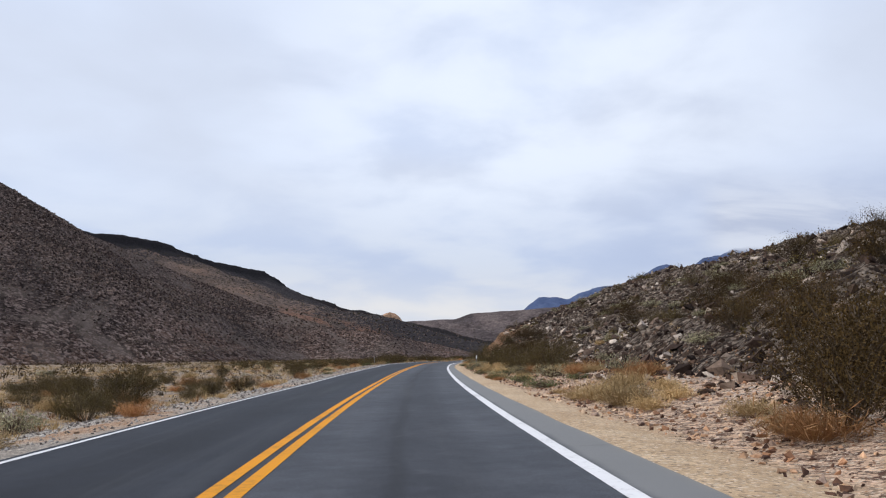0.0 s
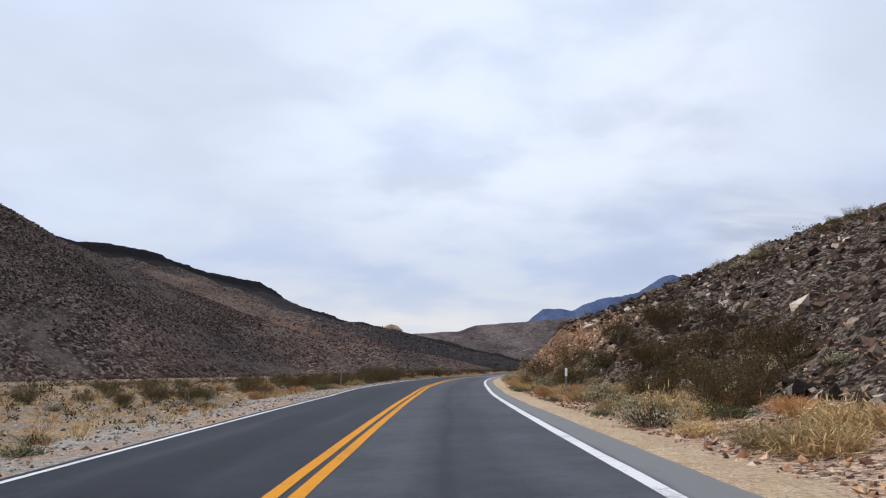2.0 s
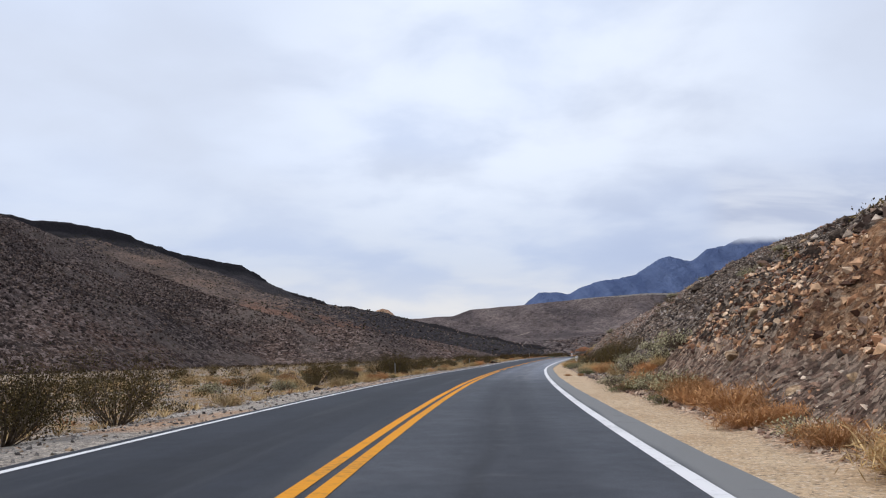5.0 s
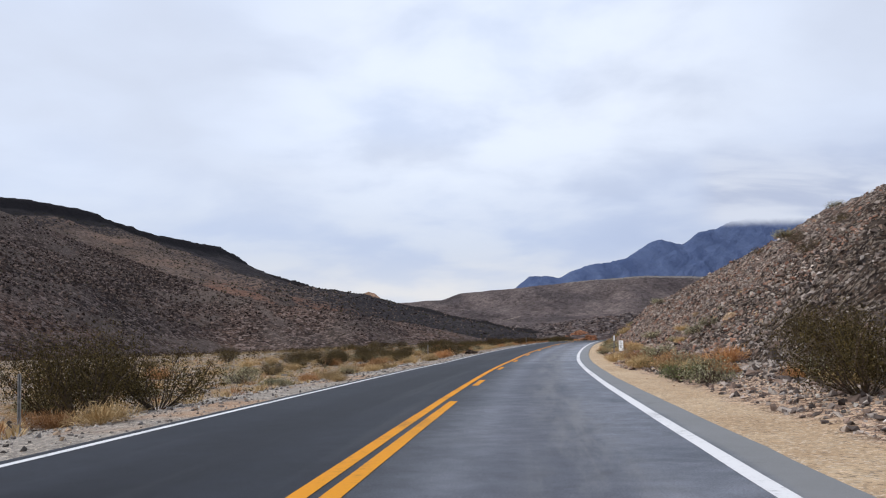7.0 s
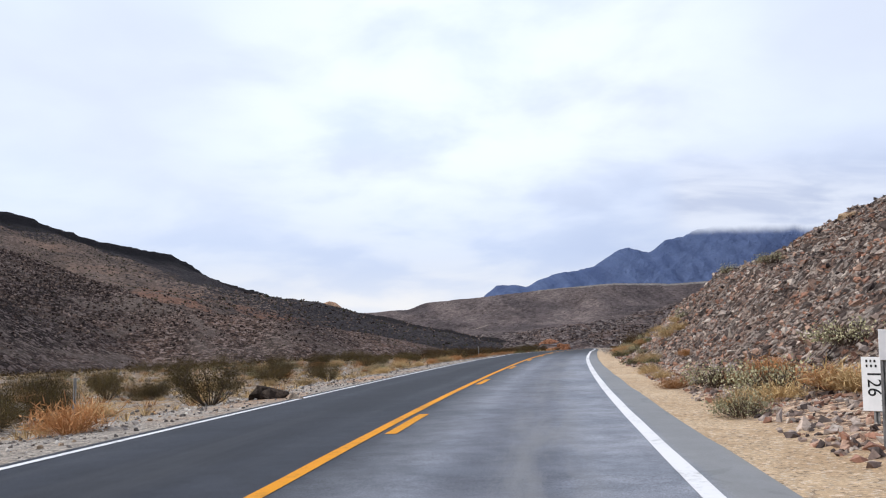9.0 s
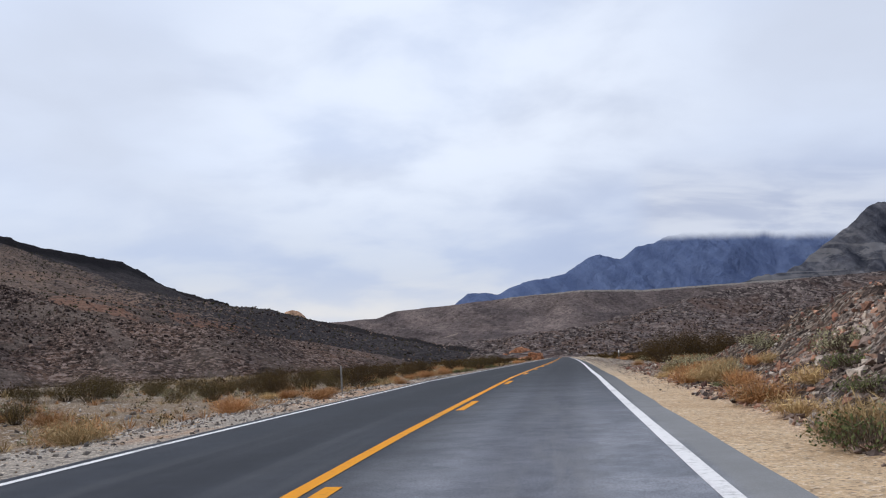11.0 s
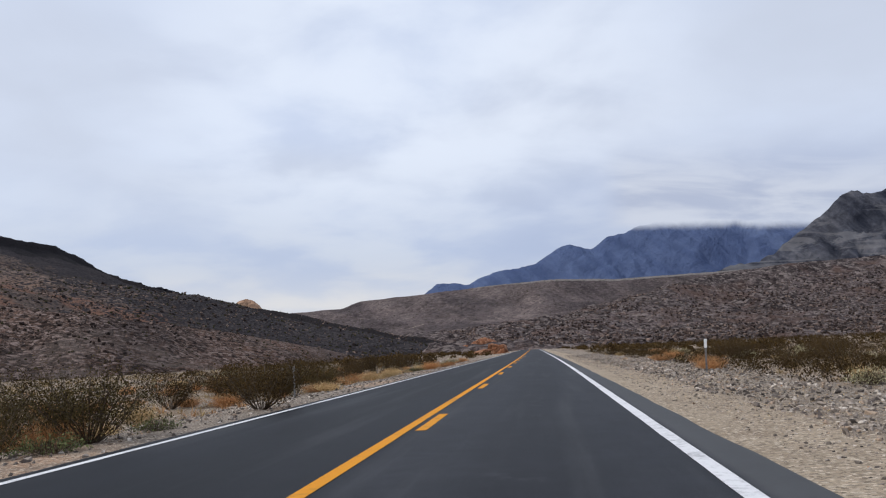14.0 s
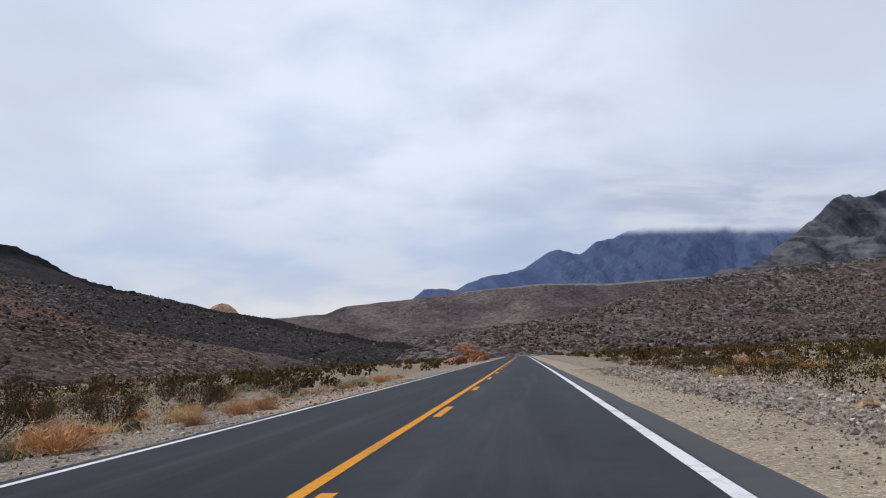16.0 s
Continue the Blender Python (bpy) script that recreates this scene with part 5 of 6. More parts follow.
set_boulder(boulder_mesh("boulder", M_ROCK_DARK, 17, 0.85, 7), 10.7, 143.2, 2.3, "large black varnished boulder perched on the road cut", squash=1.0, spin=40, sink=-0.06)
for x, y in picked(7, 13.5, 17, 184, 200, 1.2, seed=7):
    set_boulder(B_DARK[rng.integers(4)], x, y, rng.uniform(0.6, 1.2), "black varnished boulder on the crest of the slope", "boulders on the slope", 0.15)
for x, y in picked(18, 12.4, 15.5, 116, 160, 1.2, seed=6):
    set_boulder(B_DARK[rng.integers(4)], x, y, rng.uniform(0.5, 1.3), "dark varnished boulder lying above the road cut", "boulders on the slope", 0.2)
set_boulder(B_TAN[1], 4.6, 103.0, 0.8, "pale pinkish tan boulder on the debris below the cut", spin=10)
set_boulder(B_TAN[2], 4.9, 102.3, 0.95, "pale pinkish tan boulder on the debris below the cut", spin=80)
set_boulder(B_DARK[3], 5.3, 101.0, 0.8, "black varnished boulder on the debris below the cut")
set_boulder(B_DARK[1], -7.9, 181.2, 1.7, "dark brown boulder on dry grass beside the road")
set_boulder(B_DARK[2], -6.9, 183.2, 1.8, "dark brown boulder on dry grass beside the road", spin=20)
set_boulder(B_DARK[3], 6.4, 240.0, 0.95, "dark round boulder beside a creosote bush")
set_boulder(B_DARK[0], 38.9, 398.0, 0.75, "black flat boulder in roadside gravel", squash=0.7)
set_boulder(B_DARK[2], 37.6, 398.6, 0.5, "black boulder in roadside gravel")
set_boulder(B_DARK[1], 36.0, 396.4, 0.32, "small black boulder in roadside gravel")
set_boulder(B_TAN[0], 53.2, 389.4, 0.55, "pinkish tan boulder on the gravel verge")
set_boulder(B_GREY[0], 7.2, 239.0, 0.6, "pale whitish boulder in roadside gravel")
for x, y in picked(70, 14, 40, 20, 215, 1.5, seed=1):
    set_boulder(B_DARK[rng.integers(4)], x, y, rng.uniform(0.45, 1.25), "dark varnished boulder lying on the rocky slope", "boulders on the slope", 0.2)
for x, y in picked(26, 9, 30, 165, 275, 1.2, seed=2):
    set_boulder(B_TAN[rng.integers(3)], x, y, rng.uniform(0.35, 0.9), "tan angular boulder lying on the rocky slope", "boulders on the slope", 0.2)
for x, y in picked(44, 11, 34, 10, 275, 1.2, seed=3):
    set_boulder(B_GREY[rng.integers(3)], x, y, rng.uniform(0.3, 0.8), "grey angular boulder lying on the rocky slope", "boulders on the slope", 0.2)
for x, y in picked(46, 6.8, 11.0, 101, 156, 0.9, seed=8):
    set_boulder((B_TAN + B_TAN + B_DARK[:1])[rng.integers(7)], x, y, rng.uniform(0.25, 0.75), "tan angular block standing out of the road cut", "blocks in the road cut", 0.3)
for x, y in picked(34, 7.8, 14, 318, 425, 0.8, seed=4):
    set_boulder((B_GREY + B_TAN)[rng.integers(6)], x, y, rng.uniform(0.10, 0.20), "pale broken rock on the gravel berm", "rocks on the berm", 0.15)
for x, y in picked(90, -14, -6.0, 20, 425, 0.8, seed=5):
    set_boulder((B_GREY + B_TAN + B_DARK[:2])[rng.integers(8)], x, y, rng.uniform(0.18, 0.42), "broken rock in the roadside gravel", "rocks on the verge", 0.15)


def slope_rocks(n, u0, u1, y0, y1, lo, hi, mat, words, seed, keep=None, near=1.0, power=4, flat=0.6):
    r = np.random.default_rng(seed)
    u, y = u0 + (u1 - u0) * r.uniform(0, 1, n) ** near, r.uniform(y0, y1, n)
    x = on_road_grid(u, y)
    z = support_z(x, y)
    size = lo + (hi - lo) * r.uniform(0, 1, n) ** power
    ok = keep(x, y, z) if keep is not None else np.ones(n, bool)
    scatter_rocks("rock_scatter", x[ok], y[ok], z[ok], size[ok], mat, words, flat=flat)


def below(top):
    return lambda x, y, z: z - road_level(y) < top + 2.0 * fbm(x, y, 9, 3, 33)


def past_sand(x, y, z):
    return across(x, y) > sand_edge(y) + 0.5 * fbm(x, y, 2.5, 3, 35)


def off_cut(x, y, z):
    """Everywhere but the freshly cut face."""
    return (y < 98) | (z - road_level(y) > 4.3 + 1.2 * fbm(x, y, 6, 3, 36))


slope_rocks(14000, 8.0, 42, -30, 165, 0.10, 0.5, M_CHIP_TOP, "dark and pale stones strewn over the rocky slope", 101, off_cut, 1.4, 3)
slope_rocks(3600, 9.5, 42, -30, 165, 0.3, 0.85, M_CHIP_TOP, "dark and pale rocks strewn over the rocky slope", 111, off_cut, 1.4, 2)
slope_rocks(3000, 9.5, 20, 97, 150, 0.18, 0.85, M_CHIP_SLAB, "dark varnished slabs lying on the slope above the road cut", 119, lambda x, y, z: z - road_level(y) > 4.3 + 0.8 * fbm(x, y, 6, 3, 36), 1.2, 2.5, 0.45)
slope_rocks(13000, 7.0, 34, 158, 214, 0.05, 0.34, M_CHIP_GREY, "grey-brown broken scree covering the slope", 113, None, 1.5, 3)
slope_rocks(11000, 5.5, 17, 162, 212, 0.04, 0.22, M_CHIP_GREY, "small grey scree at the slope's foot", 114, past_sand, 1.1, 2.5)
slope_rocks(6000, 5.5, 26, 280, 318, 0.06, 0.24, M_CHIP_RED, "dark red rubble at the end of the slope", 115, past_sand, 1.2, 3)
slope_rocks(420, 7.0, 30, 165, 280, 0.25, 0.5, M_CHIP_GREY, "brownish grey rocks lying on the scree", 112, past_sand, 1.3, 2)
slope_rocks(15000, 7.0, 34, 205, 284, 0.07, 0.36, M_CHIP_SCREE, "reddish broken scree covering the slope", 102, None, 1.5, 3)
slope_rocks(24000, 5.0, 16, 204, 284, 0.07, 0.24, M_CHIP_SCREE, "small reddish scree at the slope's foot", 108, past_sand, 1.1, 2.5)
slope_rocks(24000, 6.4, 13, 98, 154, 0.05, 0.30, M_CHIP_CUT, "tan broken rubble in the road cut", 103, lambda x, y, z: (z - road_level(y) > 1.1) & below(4.4)(x, y, z), 1.1)
slope_rocks(17000, 5.4, 10, 96, 162, 0.025, 0.16, M_CHIP_DEBRIS, "brown broken debris fallen from the road cut", 120, lambda x, y, z: past_sand(x, y, z) & below(1.8)(x, y, z), 1.2)
slope_rocks(17000, 5.2, 12, -10, 100, 0.03, 0.17, M_CHIP_CUT, "reddish broken stones at the slope's foot", 109, past_sand, 1.2, 3)
slope_rocks(3000, 6.0, 9, 155, 200, 0.03, 0.16, M_CHIP_GRAVEL, "grey broken stones at the slope's foot", 110, past_sand, 1.0, 3)
slope_rocks(10000, -9.0, -4.2, 280, 425, 0.025, 0.13, M_CHIP_BERM, "grey-brown crushed stones along the road's gravel verge", 117, None, 0.8, 3)
slope_rocks(19000, -9.0, -4.2, -15, 290, 0.025, 0.13, M_CHIP_GRAVEL, "grey crushed stones along the road's gravel verge", 104, None, 0.8, 3)
slope_rocks(26000, 5.6, 10.2, 286, 430, 0.03, 0.16, M_CHIP_BERM, "grey broken stones on the roadside berm", 105, past_sand, 1.3, 3)
slope_rocks(16000, 4.6, 7.0, 285, 430, 0.015, 0.07, M_CHIP_BERM, "grey-brown pebbles on the sandy shoulder", 116, None, 0.8, 3)
slope_rocks(2200, 4.6, 8.0, -20, 430, 0.015, 0.08, M_CHIP_CUT, "tan pebbles on the sandy shoulder", 106, None, 0.6)
slope_rocks(9000, -8.0, -26, -20, 330, 0.03, 0.18, M_CHIP_GRAVEL, "grey stones scattered over the desert flat", 118, None, 1.4)
slope_rocks(2800, -60, -9, -20, 470, 0.08, 0.34, M_CHIP_GRAVEL, "scattered grey stones on the desert flat", 107, None, 0.5)


def hill_scatter(hill, n, box, lo, hi, mat, words, category, seed, flat=0.7, low=(0.0, 1.0)):
    r = np.random.default_rng(seed)
    x, y = r.uniform(box[0], box[1], n), r.uniform(box[2], box[3], n)
    z = grid_z(hill, x, y)
    ok = (z > ground_z(x, y) + 0.5) & (r.uniform(0, 1, n) < step(low[0], low[1], z)) & (fbm(x, y, 40, 3, seed) > r.uniform(-0.8, 0.4, n))
    size = lo + (hi - lo) * r.uniform(0, 1, n) ** 2.6
    scatter_rocks(hill + "_scatter", x[ok], y[ok], z[ok], size[ok], mat, words, category, flat, 0.1)


M_SCRUB = plain("far_scrub", (0.022, 0.021, 0.012), (0.055, 0.048, 0.026), 0.3)
hill_scatter("talus_hill", 80000, (-330, 0, 380, 690), 0.35, 1.7, M_CHIP_TALUS, "dark stones strewn over the talus hill", "stones", 201, 0.7, (0.0, 24.0))
hill_scatter("talus_hill", 12000, (-330, 60, 330, 690), 0.3, 1.0, M_SCRUB, "dark low scrub on the talus hill", "scrub", 202)
hill_scatter("talus_hill", 9000, (-250, 60, 300, 600), 0.15, 0.5, M_CHIP_TALUS, "brown-grey stones strewn over the talus hill", "stones", 203)
hill_scatter("basalt_capped_mesa", 9000, (-120, 120, 560, 1250), 0.7, 2.2, M_CHIP_TALUS, "dark stones strewn over the mesa slope", "stones", 208)
hill_scatter("basalt_capped_mesa", 16000, (-330, 140, 560, 1100), 0.5, 1.8, M_SCRUB, "dark low scrub on the mesa slope", "scrub", 204)
hill_scatter("rough_plateau", 34000, (110, 520, 620, 1020), 0.5, 2.5, M_CHIP_TALUS, "dark boulders strewn over the plateau slope", "stones", 205)
hill_scatter("rough_plateau", 9000, (110, 640, 620, 1060), 0.5, 1.4, M_CHIP_GREY, "brown-grey stones strewn over the plateau slope", "stones", 206)
hill_scatter("grey_plateau", 4000, (-150, 800, 1850, 2450), 1.3, 2.8, M_SCRUB, "dark low scrub on the far plateau", "scrub", 207)


def outcrop(x, y, wide, high, seed):
    """A jagged red outcrop."""
    v, f = ICO2
    r = np.random.default_rng(seed)
    v = v.copy()
    for _ in range(10):
        n = r.normal(size=3)
        n /= np.linalg.norm(n)
        v -= np.maximum(v @ n - r.uniform(0.5, 0.85), 0)[:, None] * n
    v *= (1 + 0.22 * fbm(v[:, 0] * 2 + 3, v[:, 1] * 2 + v[:, 2], 1.0, 4, seed))[:, None]
    v = v * np.array([wide, wide * 0.6, high]) + np.array([x, y, max(road_level(y), float(grid_z("talus_hill", np.array([min(x, 100.0)]), np.array([y]))[0])) - 0.3])
    tagged(new("rock_outcrop", poly_mesh("rock_outcrop", v, f, M_RED)), "red rock outcrop beside the distant road", "rock outcrop", "red outcrops")


outcrop(75.5, 563, 3.4, 3.3, 1)
outcrop(69.0, 552, 2.6, 1.7, 4)
outcrop(106, 768, 9, 7.0, 5)
outcrop(94, 762, 8, 4.5, 2)
outcrop(150, 850, 13, 5.0, 3)

# plants
CREO = [creosote(300 + k, 40, 230, 1.5, 1.05, 0.0175) for k in range(4)]
THIN = [creosote(320 + k, 30, 170, 1.5, 1.05, 0.020) for k in range(3)]
BROWN = [creosote(330 + k, 32, 190, 1.5, 1.05, 0.020, M_CREO_FAR) for k in range(3)]
big = [(10.2, 186.0, 1.15), (11.3, 187.4, 1.2), (-4.2, 191.0, 1.45), (-5.4, 192.4, 1.4), (-3.1, 192.4, 1.2), (-6.5, 175.5, 1.1), (-8.2, 176.6, 1.2), (31.0, 366.0, 1.1), (29.6, 367.6, 1.0),
       (32.6, 369.5, 0.9), (5.0, 239.5, 0.95), (-12.5, 33.0, 1.1), (-14.2, 34.2, 1.1), (29.3, 345.2, 1.1), (28.0, 346.4, 1.05), (28.2, 343.6, 0.7),
       (-9.0, 130.0, 1.2), (-9.3, 133.0, 1.35), (-8.4, 136.0, 1.35), (-8.0, 139.0, 1.3), (-7.6, 143.0, 1.15), (-10.8, 123.0, 1.0), (-11.3, 119.6, 0.8)]
slope_bushes = [(-10.3, 125.6, 0.95), (-12.0, 122.4, 0.9), (-12.8, 119.4, 0.85), (-10.4, 131.4, 1.15), (-9.4, 137.6, 1.2), (-9.0, 141.4, 1.1), (31.5, 351.6, 1.1), (4.6, 11.4, 1.0), (5.3, 13.2, 1.15), (6.1, 14.6, 1.3), (6.9, 13.4, 1.3), (7.2, 16.2, 1.4), (8.4, 18.2, 1.4), (8.2, 14.8, 1.4), (9.6, 16.5, 1.4), (31.0, 367.6, 1.3), (29.6, 364.2, 1.2), (32.4, 371.5, 1.2), (27.6, 361.0, 1.1), (36.1, 396.0, 1.25), (34.4, 393.4, 1.1), (37.6, 401.0, 1.2), (39.0, 408.0, 1.1), (21.6, 338.0, 1.0), (23.0, 341.5, 1.1), (13.2, 62, 1.2), (14.6, 71, 1.1), (15.5, 48, 1.2), (17.5, 44, 1.2), (20, 40, 1.1), (9.0, 24, 1.2), (10.6, 27, 1.3), (9.8, 31, 1.1), (12.4, 34, 1.2), (14, 28, 1.2), (11.5, 40, 1.1), (16, 33, 1.2), (7.0, 74, 1.1), (8.2, 78, 1.1), (7.4, 82, 1.2), (9.0, 86, 1.1), (8.2, 92, 1.0), (5.8, 81, 1.1), (6.3, 87, 1.2), (7.6, 89, 1.2), (5.4, 92, 1.0)]
creo_words = "dark olive creosote bush with thin woody stems", "desert bush", "creosote bushes"
plant(CREO, big + along_foot(14, 1.6, 5.0, 30, 108, 1.6, 27) + [(x, y, float(rng.uniform(0.4, 0.75))) for x, y in picked(24, -15, -8, 90, 290, 1.5, 0.5, 25)] + [(x, y, float(rng.uniform(0.55, 0.95))) for x, y in picked(46, -19, -7.4, 8, 130, 1.4, 0.5, 29) + picked(60, -24, -9.5, 212, 340, 1.3, 0.4, 30)] + picked(4, 7.5, 9.5, 165, 200, 2.0, 0, 28), *creo_words, 0.8, 1.3)
spots = picked(24, 13, 30, 20, 108, 1.6, 0.5, 21) + picked(4, 14, 20, 214, 250, 3.0, 0, 22) + picked(46, -36, -8.5, -10, 300, 2.0, 0.8, 23)
plant(THIN, spots, *creo_words, 0.45, 0.9)
spots = [(37.0, 316.8, 1.5), (38.4, 318.4, 1.6), (39.6, 317.4, 1.6), (41.2, 319.6, 1.5), (38.0, 320.4, 1.4), (42.6, 318.6, 1.4)] + picked(50, 11, 44, 324, 440, 1.6, 0.5, 24) + [(x, y, float(rng.uniform(0.7, 1.1))) for x, y in picked(30, -16, -8.4, 300, 430, 1.6, 0.6, 26)]
plant(BROWN, slope_bushes + spots, "dark brown creosote bush with sparse dry leaves", "desert bush", "dark brown bushes", 0.55, 1.05)
STRAW = [tuft("dry_tuft", 400 + k, M_STRAW, 520, 0.42, 0.5, 0.0, 1) for k in range(4)]
spots = [(12.5, 215.9, 1.09), (13.4, 218.4, 1.24), (18.1, 246.6, 0.9), (15.4, 232.6, 0.6), (13.4, 209.4, 0.6), (16.2, 226.0, 1.4), (20.2, 230.1, 1.2), (17.6, 221.8, 0.9), (13.5, 221.3, 0.85), (17.5, 243.2, 0.85), (18.9, 249.4, 0.75), (3.5, 120.6, 1.4), (2.1, 97.7, 0.96), (2.6, 113.6, 0.5), (3.8, 132.5, 1.4), (2.3, 86.4, 0.7), (2.9, 26.5, 0.55), (-8.8, 32.4, 0.55), (42.2, 339.4, 0.88), (37.8, 399.4, 0.9), (39.4, 404.0, 0.8), (0.2, 200.6, 0.65), (3.4, 226.2, 0.62)] + along_foot(18, 0.4, 2.8, 60, 160, 0.9, 31) + along_foot(40, 0.1, 2.6, 160, 300, 0.5, 30) + along_foot(50, 0.2, 4, -5, 100, 0.5, 29) + picked(104, -20, -5.4, 0, 430, 0.7, 0.9, 32) + picked(24, 9, 18, 312, 430, 0.8, 0.6, 33) + picked(30, -20, -6.2, 268, 425, 0.8, 0.5, 35) + picked(12, 12, 26, 20, 300, 1.0, 0, 34)
plant(STRAW, spots, "straw-coloured dry grass tuft on sandy ground", "dry grass", "dry tufts", 0.7, 1.45)
RUST = [tuft("rust_shrub", 450 + k, M_RUST, 620, 0.45, 0.52, 0.0, 1) for k in range(3)]
spots = [(12.8, 211.8, 1.25), (16.4, 238.6, 0.85), (17.3, 237.1, 0.8), (2.6, 93.4, 1.03), (2.5, 110.7, 1.04), (2.6, 88.9, 0.5), (6.4, 172.9, 0.45), (7.0, 172.0, 0.45), (1.8, 43.6, 0.69), (2.0, 41.1, 0.6), (36.3, 320.5, 0.82), (41.6, 397.8, 0.75), (40.9, 394.4, 0.6), (42.0, 399.2, 0.8), (37.3, 395.5, 0.6), (16.6, 289.6, 0.91), (19.4, 299.9, 0.66)] + along_foot(30, 0.3, 2.4, 100, 300, 0.8, 41) + along_foot(42, 0.4, 3.6, 5, 160, 0.8, 44) + picked(80, -16, -5.4, 0, 430, 0.9, 0.6, 42) + picked(44, -20, -6.2, 268, 425, 0.9, 0.5, 45) + picked(18, 8.5, 16, 312, 430, 0.9, 0, 43)
plant(RUST, spots, "rust-orange dry shrub at the slope's foot", "dry shrub", "rust shrubs", 0.75, 1.4)
SAGE = [tuft("brittlebush", 500 + k, M_SAGE, 420, 0.55, 0.55, 0.024) for k in range(3)]
spots = [(14.95, 230.9, 0.8), (16.6, 233.4, 1.4), (13.4, 210.6, 1.4), (15.6, 220.8, 0.9), (17.0, 216.9, 1.2), (18.1, 224.8, 0.8), (20.0, 237.1, 1.4), (3.3, 89.6, 0.8)] + along_foot(64, 0.1, 3.6, 10, 300, 0.7, 54) + picked(60, 9.5, 28, 10, 150, 1.0, 0.4, 51) + picked(16, 8.5, 24, 150, 300, 1.0, 0.4, 55) + picked(60, -30, -7, 0, 430, 1.0, 0.5, 52) + picked(10, 9, 20, 312, 430, 1.0, 0, 53)
plant(SAGE, spots, "grey-green brittlebush with small pale leaves", "desert shrub", "brittlebushes", 0.7, 1.35)
GREEN = [tuft("green_shrub", 550 + k, M_GREEN, 420, 0.42, 0.55, 0.022) for k in range(2)]
spots = [(29.2, 343.6, 0.9), (30.0, 347.0, 0.8), (1.7, 96.2, 0.85), (1.8, 100.4, 0.78), (2.1, 98.9, 0.56), (4.6, 41.5, 0.76), (3.6, 70.5, 0.7), (25.6, 329.9, 0.9), (18.6, 316.4, 0.9)] + along_foot(34, -0.1, 1.8, 30, 300, 1.0, 61) + along_foot(10, 0.5, 3.5, 20, 100, 1.0, 63) + picked(14, -9, -5.4, 60, 430, 1.2, 0, 62)
plant(GREEN, spots, "low green shrub at the road's edge", "green shrub", "green shrubs", 0.6, 1.1)


def far_scrub(name, n, u0, u1, y0, y1, mat, words, category, size, seed, clumps=26, power=1.0, leaf=0.17, slim=0.6):
    """Bushes too far off to tell apart: leaf clumps on little mounds, in one mesh."""
    r = np.random.default_rng(seed)
    u, y = u0 + (u1 - u0) * r.uniform(0, 1, n) ** power, r.uniform(y0, y1, n)
    x = on_road_grid(u, y)
    ok = fbm(x, y, 30, 3, seed) > r.uniform(-0.7, 0.3, n)
    x, y = x[ok], y[ok]
    z, n = support_z(x, y), int(ok.sum())
    s = size * r.uniform(0.5, 1.3, n)
    d = r.normal(size=(n, clumps, 3))
    d /= np.linalg.norm(d, axis=2, keepdims=True)
    d *= r.uniform(0.45, 1.0, (n, clumps, 1))
    c = np.stack([x, y, z], -1)[:, None, :] + np.abs(d * np.array([1, 1, 0])) * np.sign(d) * s[:, None, None] * 0.75 + np.stack([0 * d[:, :, 2], 0 * d[:, :, 2], 0.08 + np.abs(d[:, :, 2]) * 0.85], -1) * s[:, None, None]
    co, fa = leaves(c.reshape(-1, 3), size * leaf, r, slim)
    tagged(new(name, poly_mesh(name, co, fa, mat)), words, category, "", "stuff")


def dry_grass(name, n, u0, u1, y0, y1, mat, words, high, seed, blades=30):
    """Low dry grass: small fans of stalks in one mesh."""
    r = np.random.default_rng(seed)
    u, y = r.uniform(u0, u1, n), r.uniform(y0, y1, n)
    x = on_road_grid(u, y)
    ok = fbm(x, y, 9, 3, seed) > r.uniform(-0.8, 0.35, n)
    x, y = x[ok], y[ok]
    n = len(x)
    z = support_z(x, y) - 0.02
    s = high * r.uniform(0.5, 1.4, n)
    a, e = r.uniform(0, 2 * np.pi, (n, blades)), np.arccos(r.uniform(0.1, 1.0, (n, blades)))
    way = np.stack([np.sin(e) * np.cos(a), np.sin(e) * np.sin(a), 0.2 + 0.8 * np.cos(e)], -1) * (s[:, None] * r.uniform(0.6, 1.1, (n, blades)))[:, :, None]
    base = np.stack([x, y, z], -1)[:, None, :] + way * np.array([0.3, 0.3, 0.0])
    side = np.stack([-np.sin(a), np.cos(a), 0 * a], -1) * 0.010
    mid, tip = base + 0.55 * way, base + way
    pts = np.stack([base, mid + side, tip, mid - side], 2)
    tagged(new(name, poly_mesh(name, pts.reshape(-1, 3), np.arange(4 * n * blades).reshape(-1, 4), mat)), words, "dry grass", "", "stuff")


far_scrub("far_bushes", 1500, -170, -24, -20, 560, M_CREO_FAR, "dark creosote bushes scattered over the desert flat", "desert bushes", 1.1, 71, 64, 0.8, 0.075)
far_scrub("far_bushes", 5200, 40, 420, 320, 760, M_CREO_FAR, "dark creosote bushes covering the desert plain", "desert bushes", 1.35, 72, 44, 1.5, 0.095)
far_scrub("far_bushes", 420, -40, -9, 430, 760, M_CREO_FAR, "dark creosote bushes along the distant road", "desert bushes", 1.3, 73, 50, 1.0, 0.14)
far_scrub("far_bushes", 420, 12, 40, 430, 760, M_CREO_FAR, "dark creosote bushes along the distant road", "desert bushes", 1.3, 74, 50, 1.0, 0.14)
dry_grass("near_tufts", 700, -32, -6.6, 235, 440, M_RUST, "rust-brown dry grass on the desert flat", 0.30, 89)
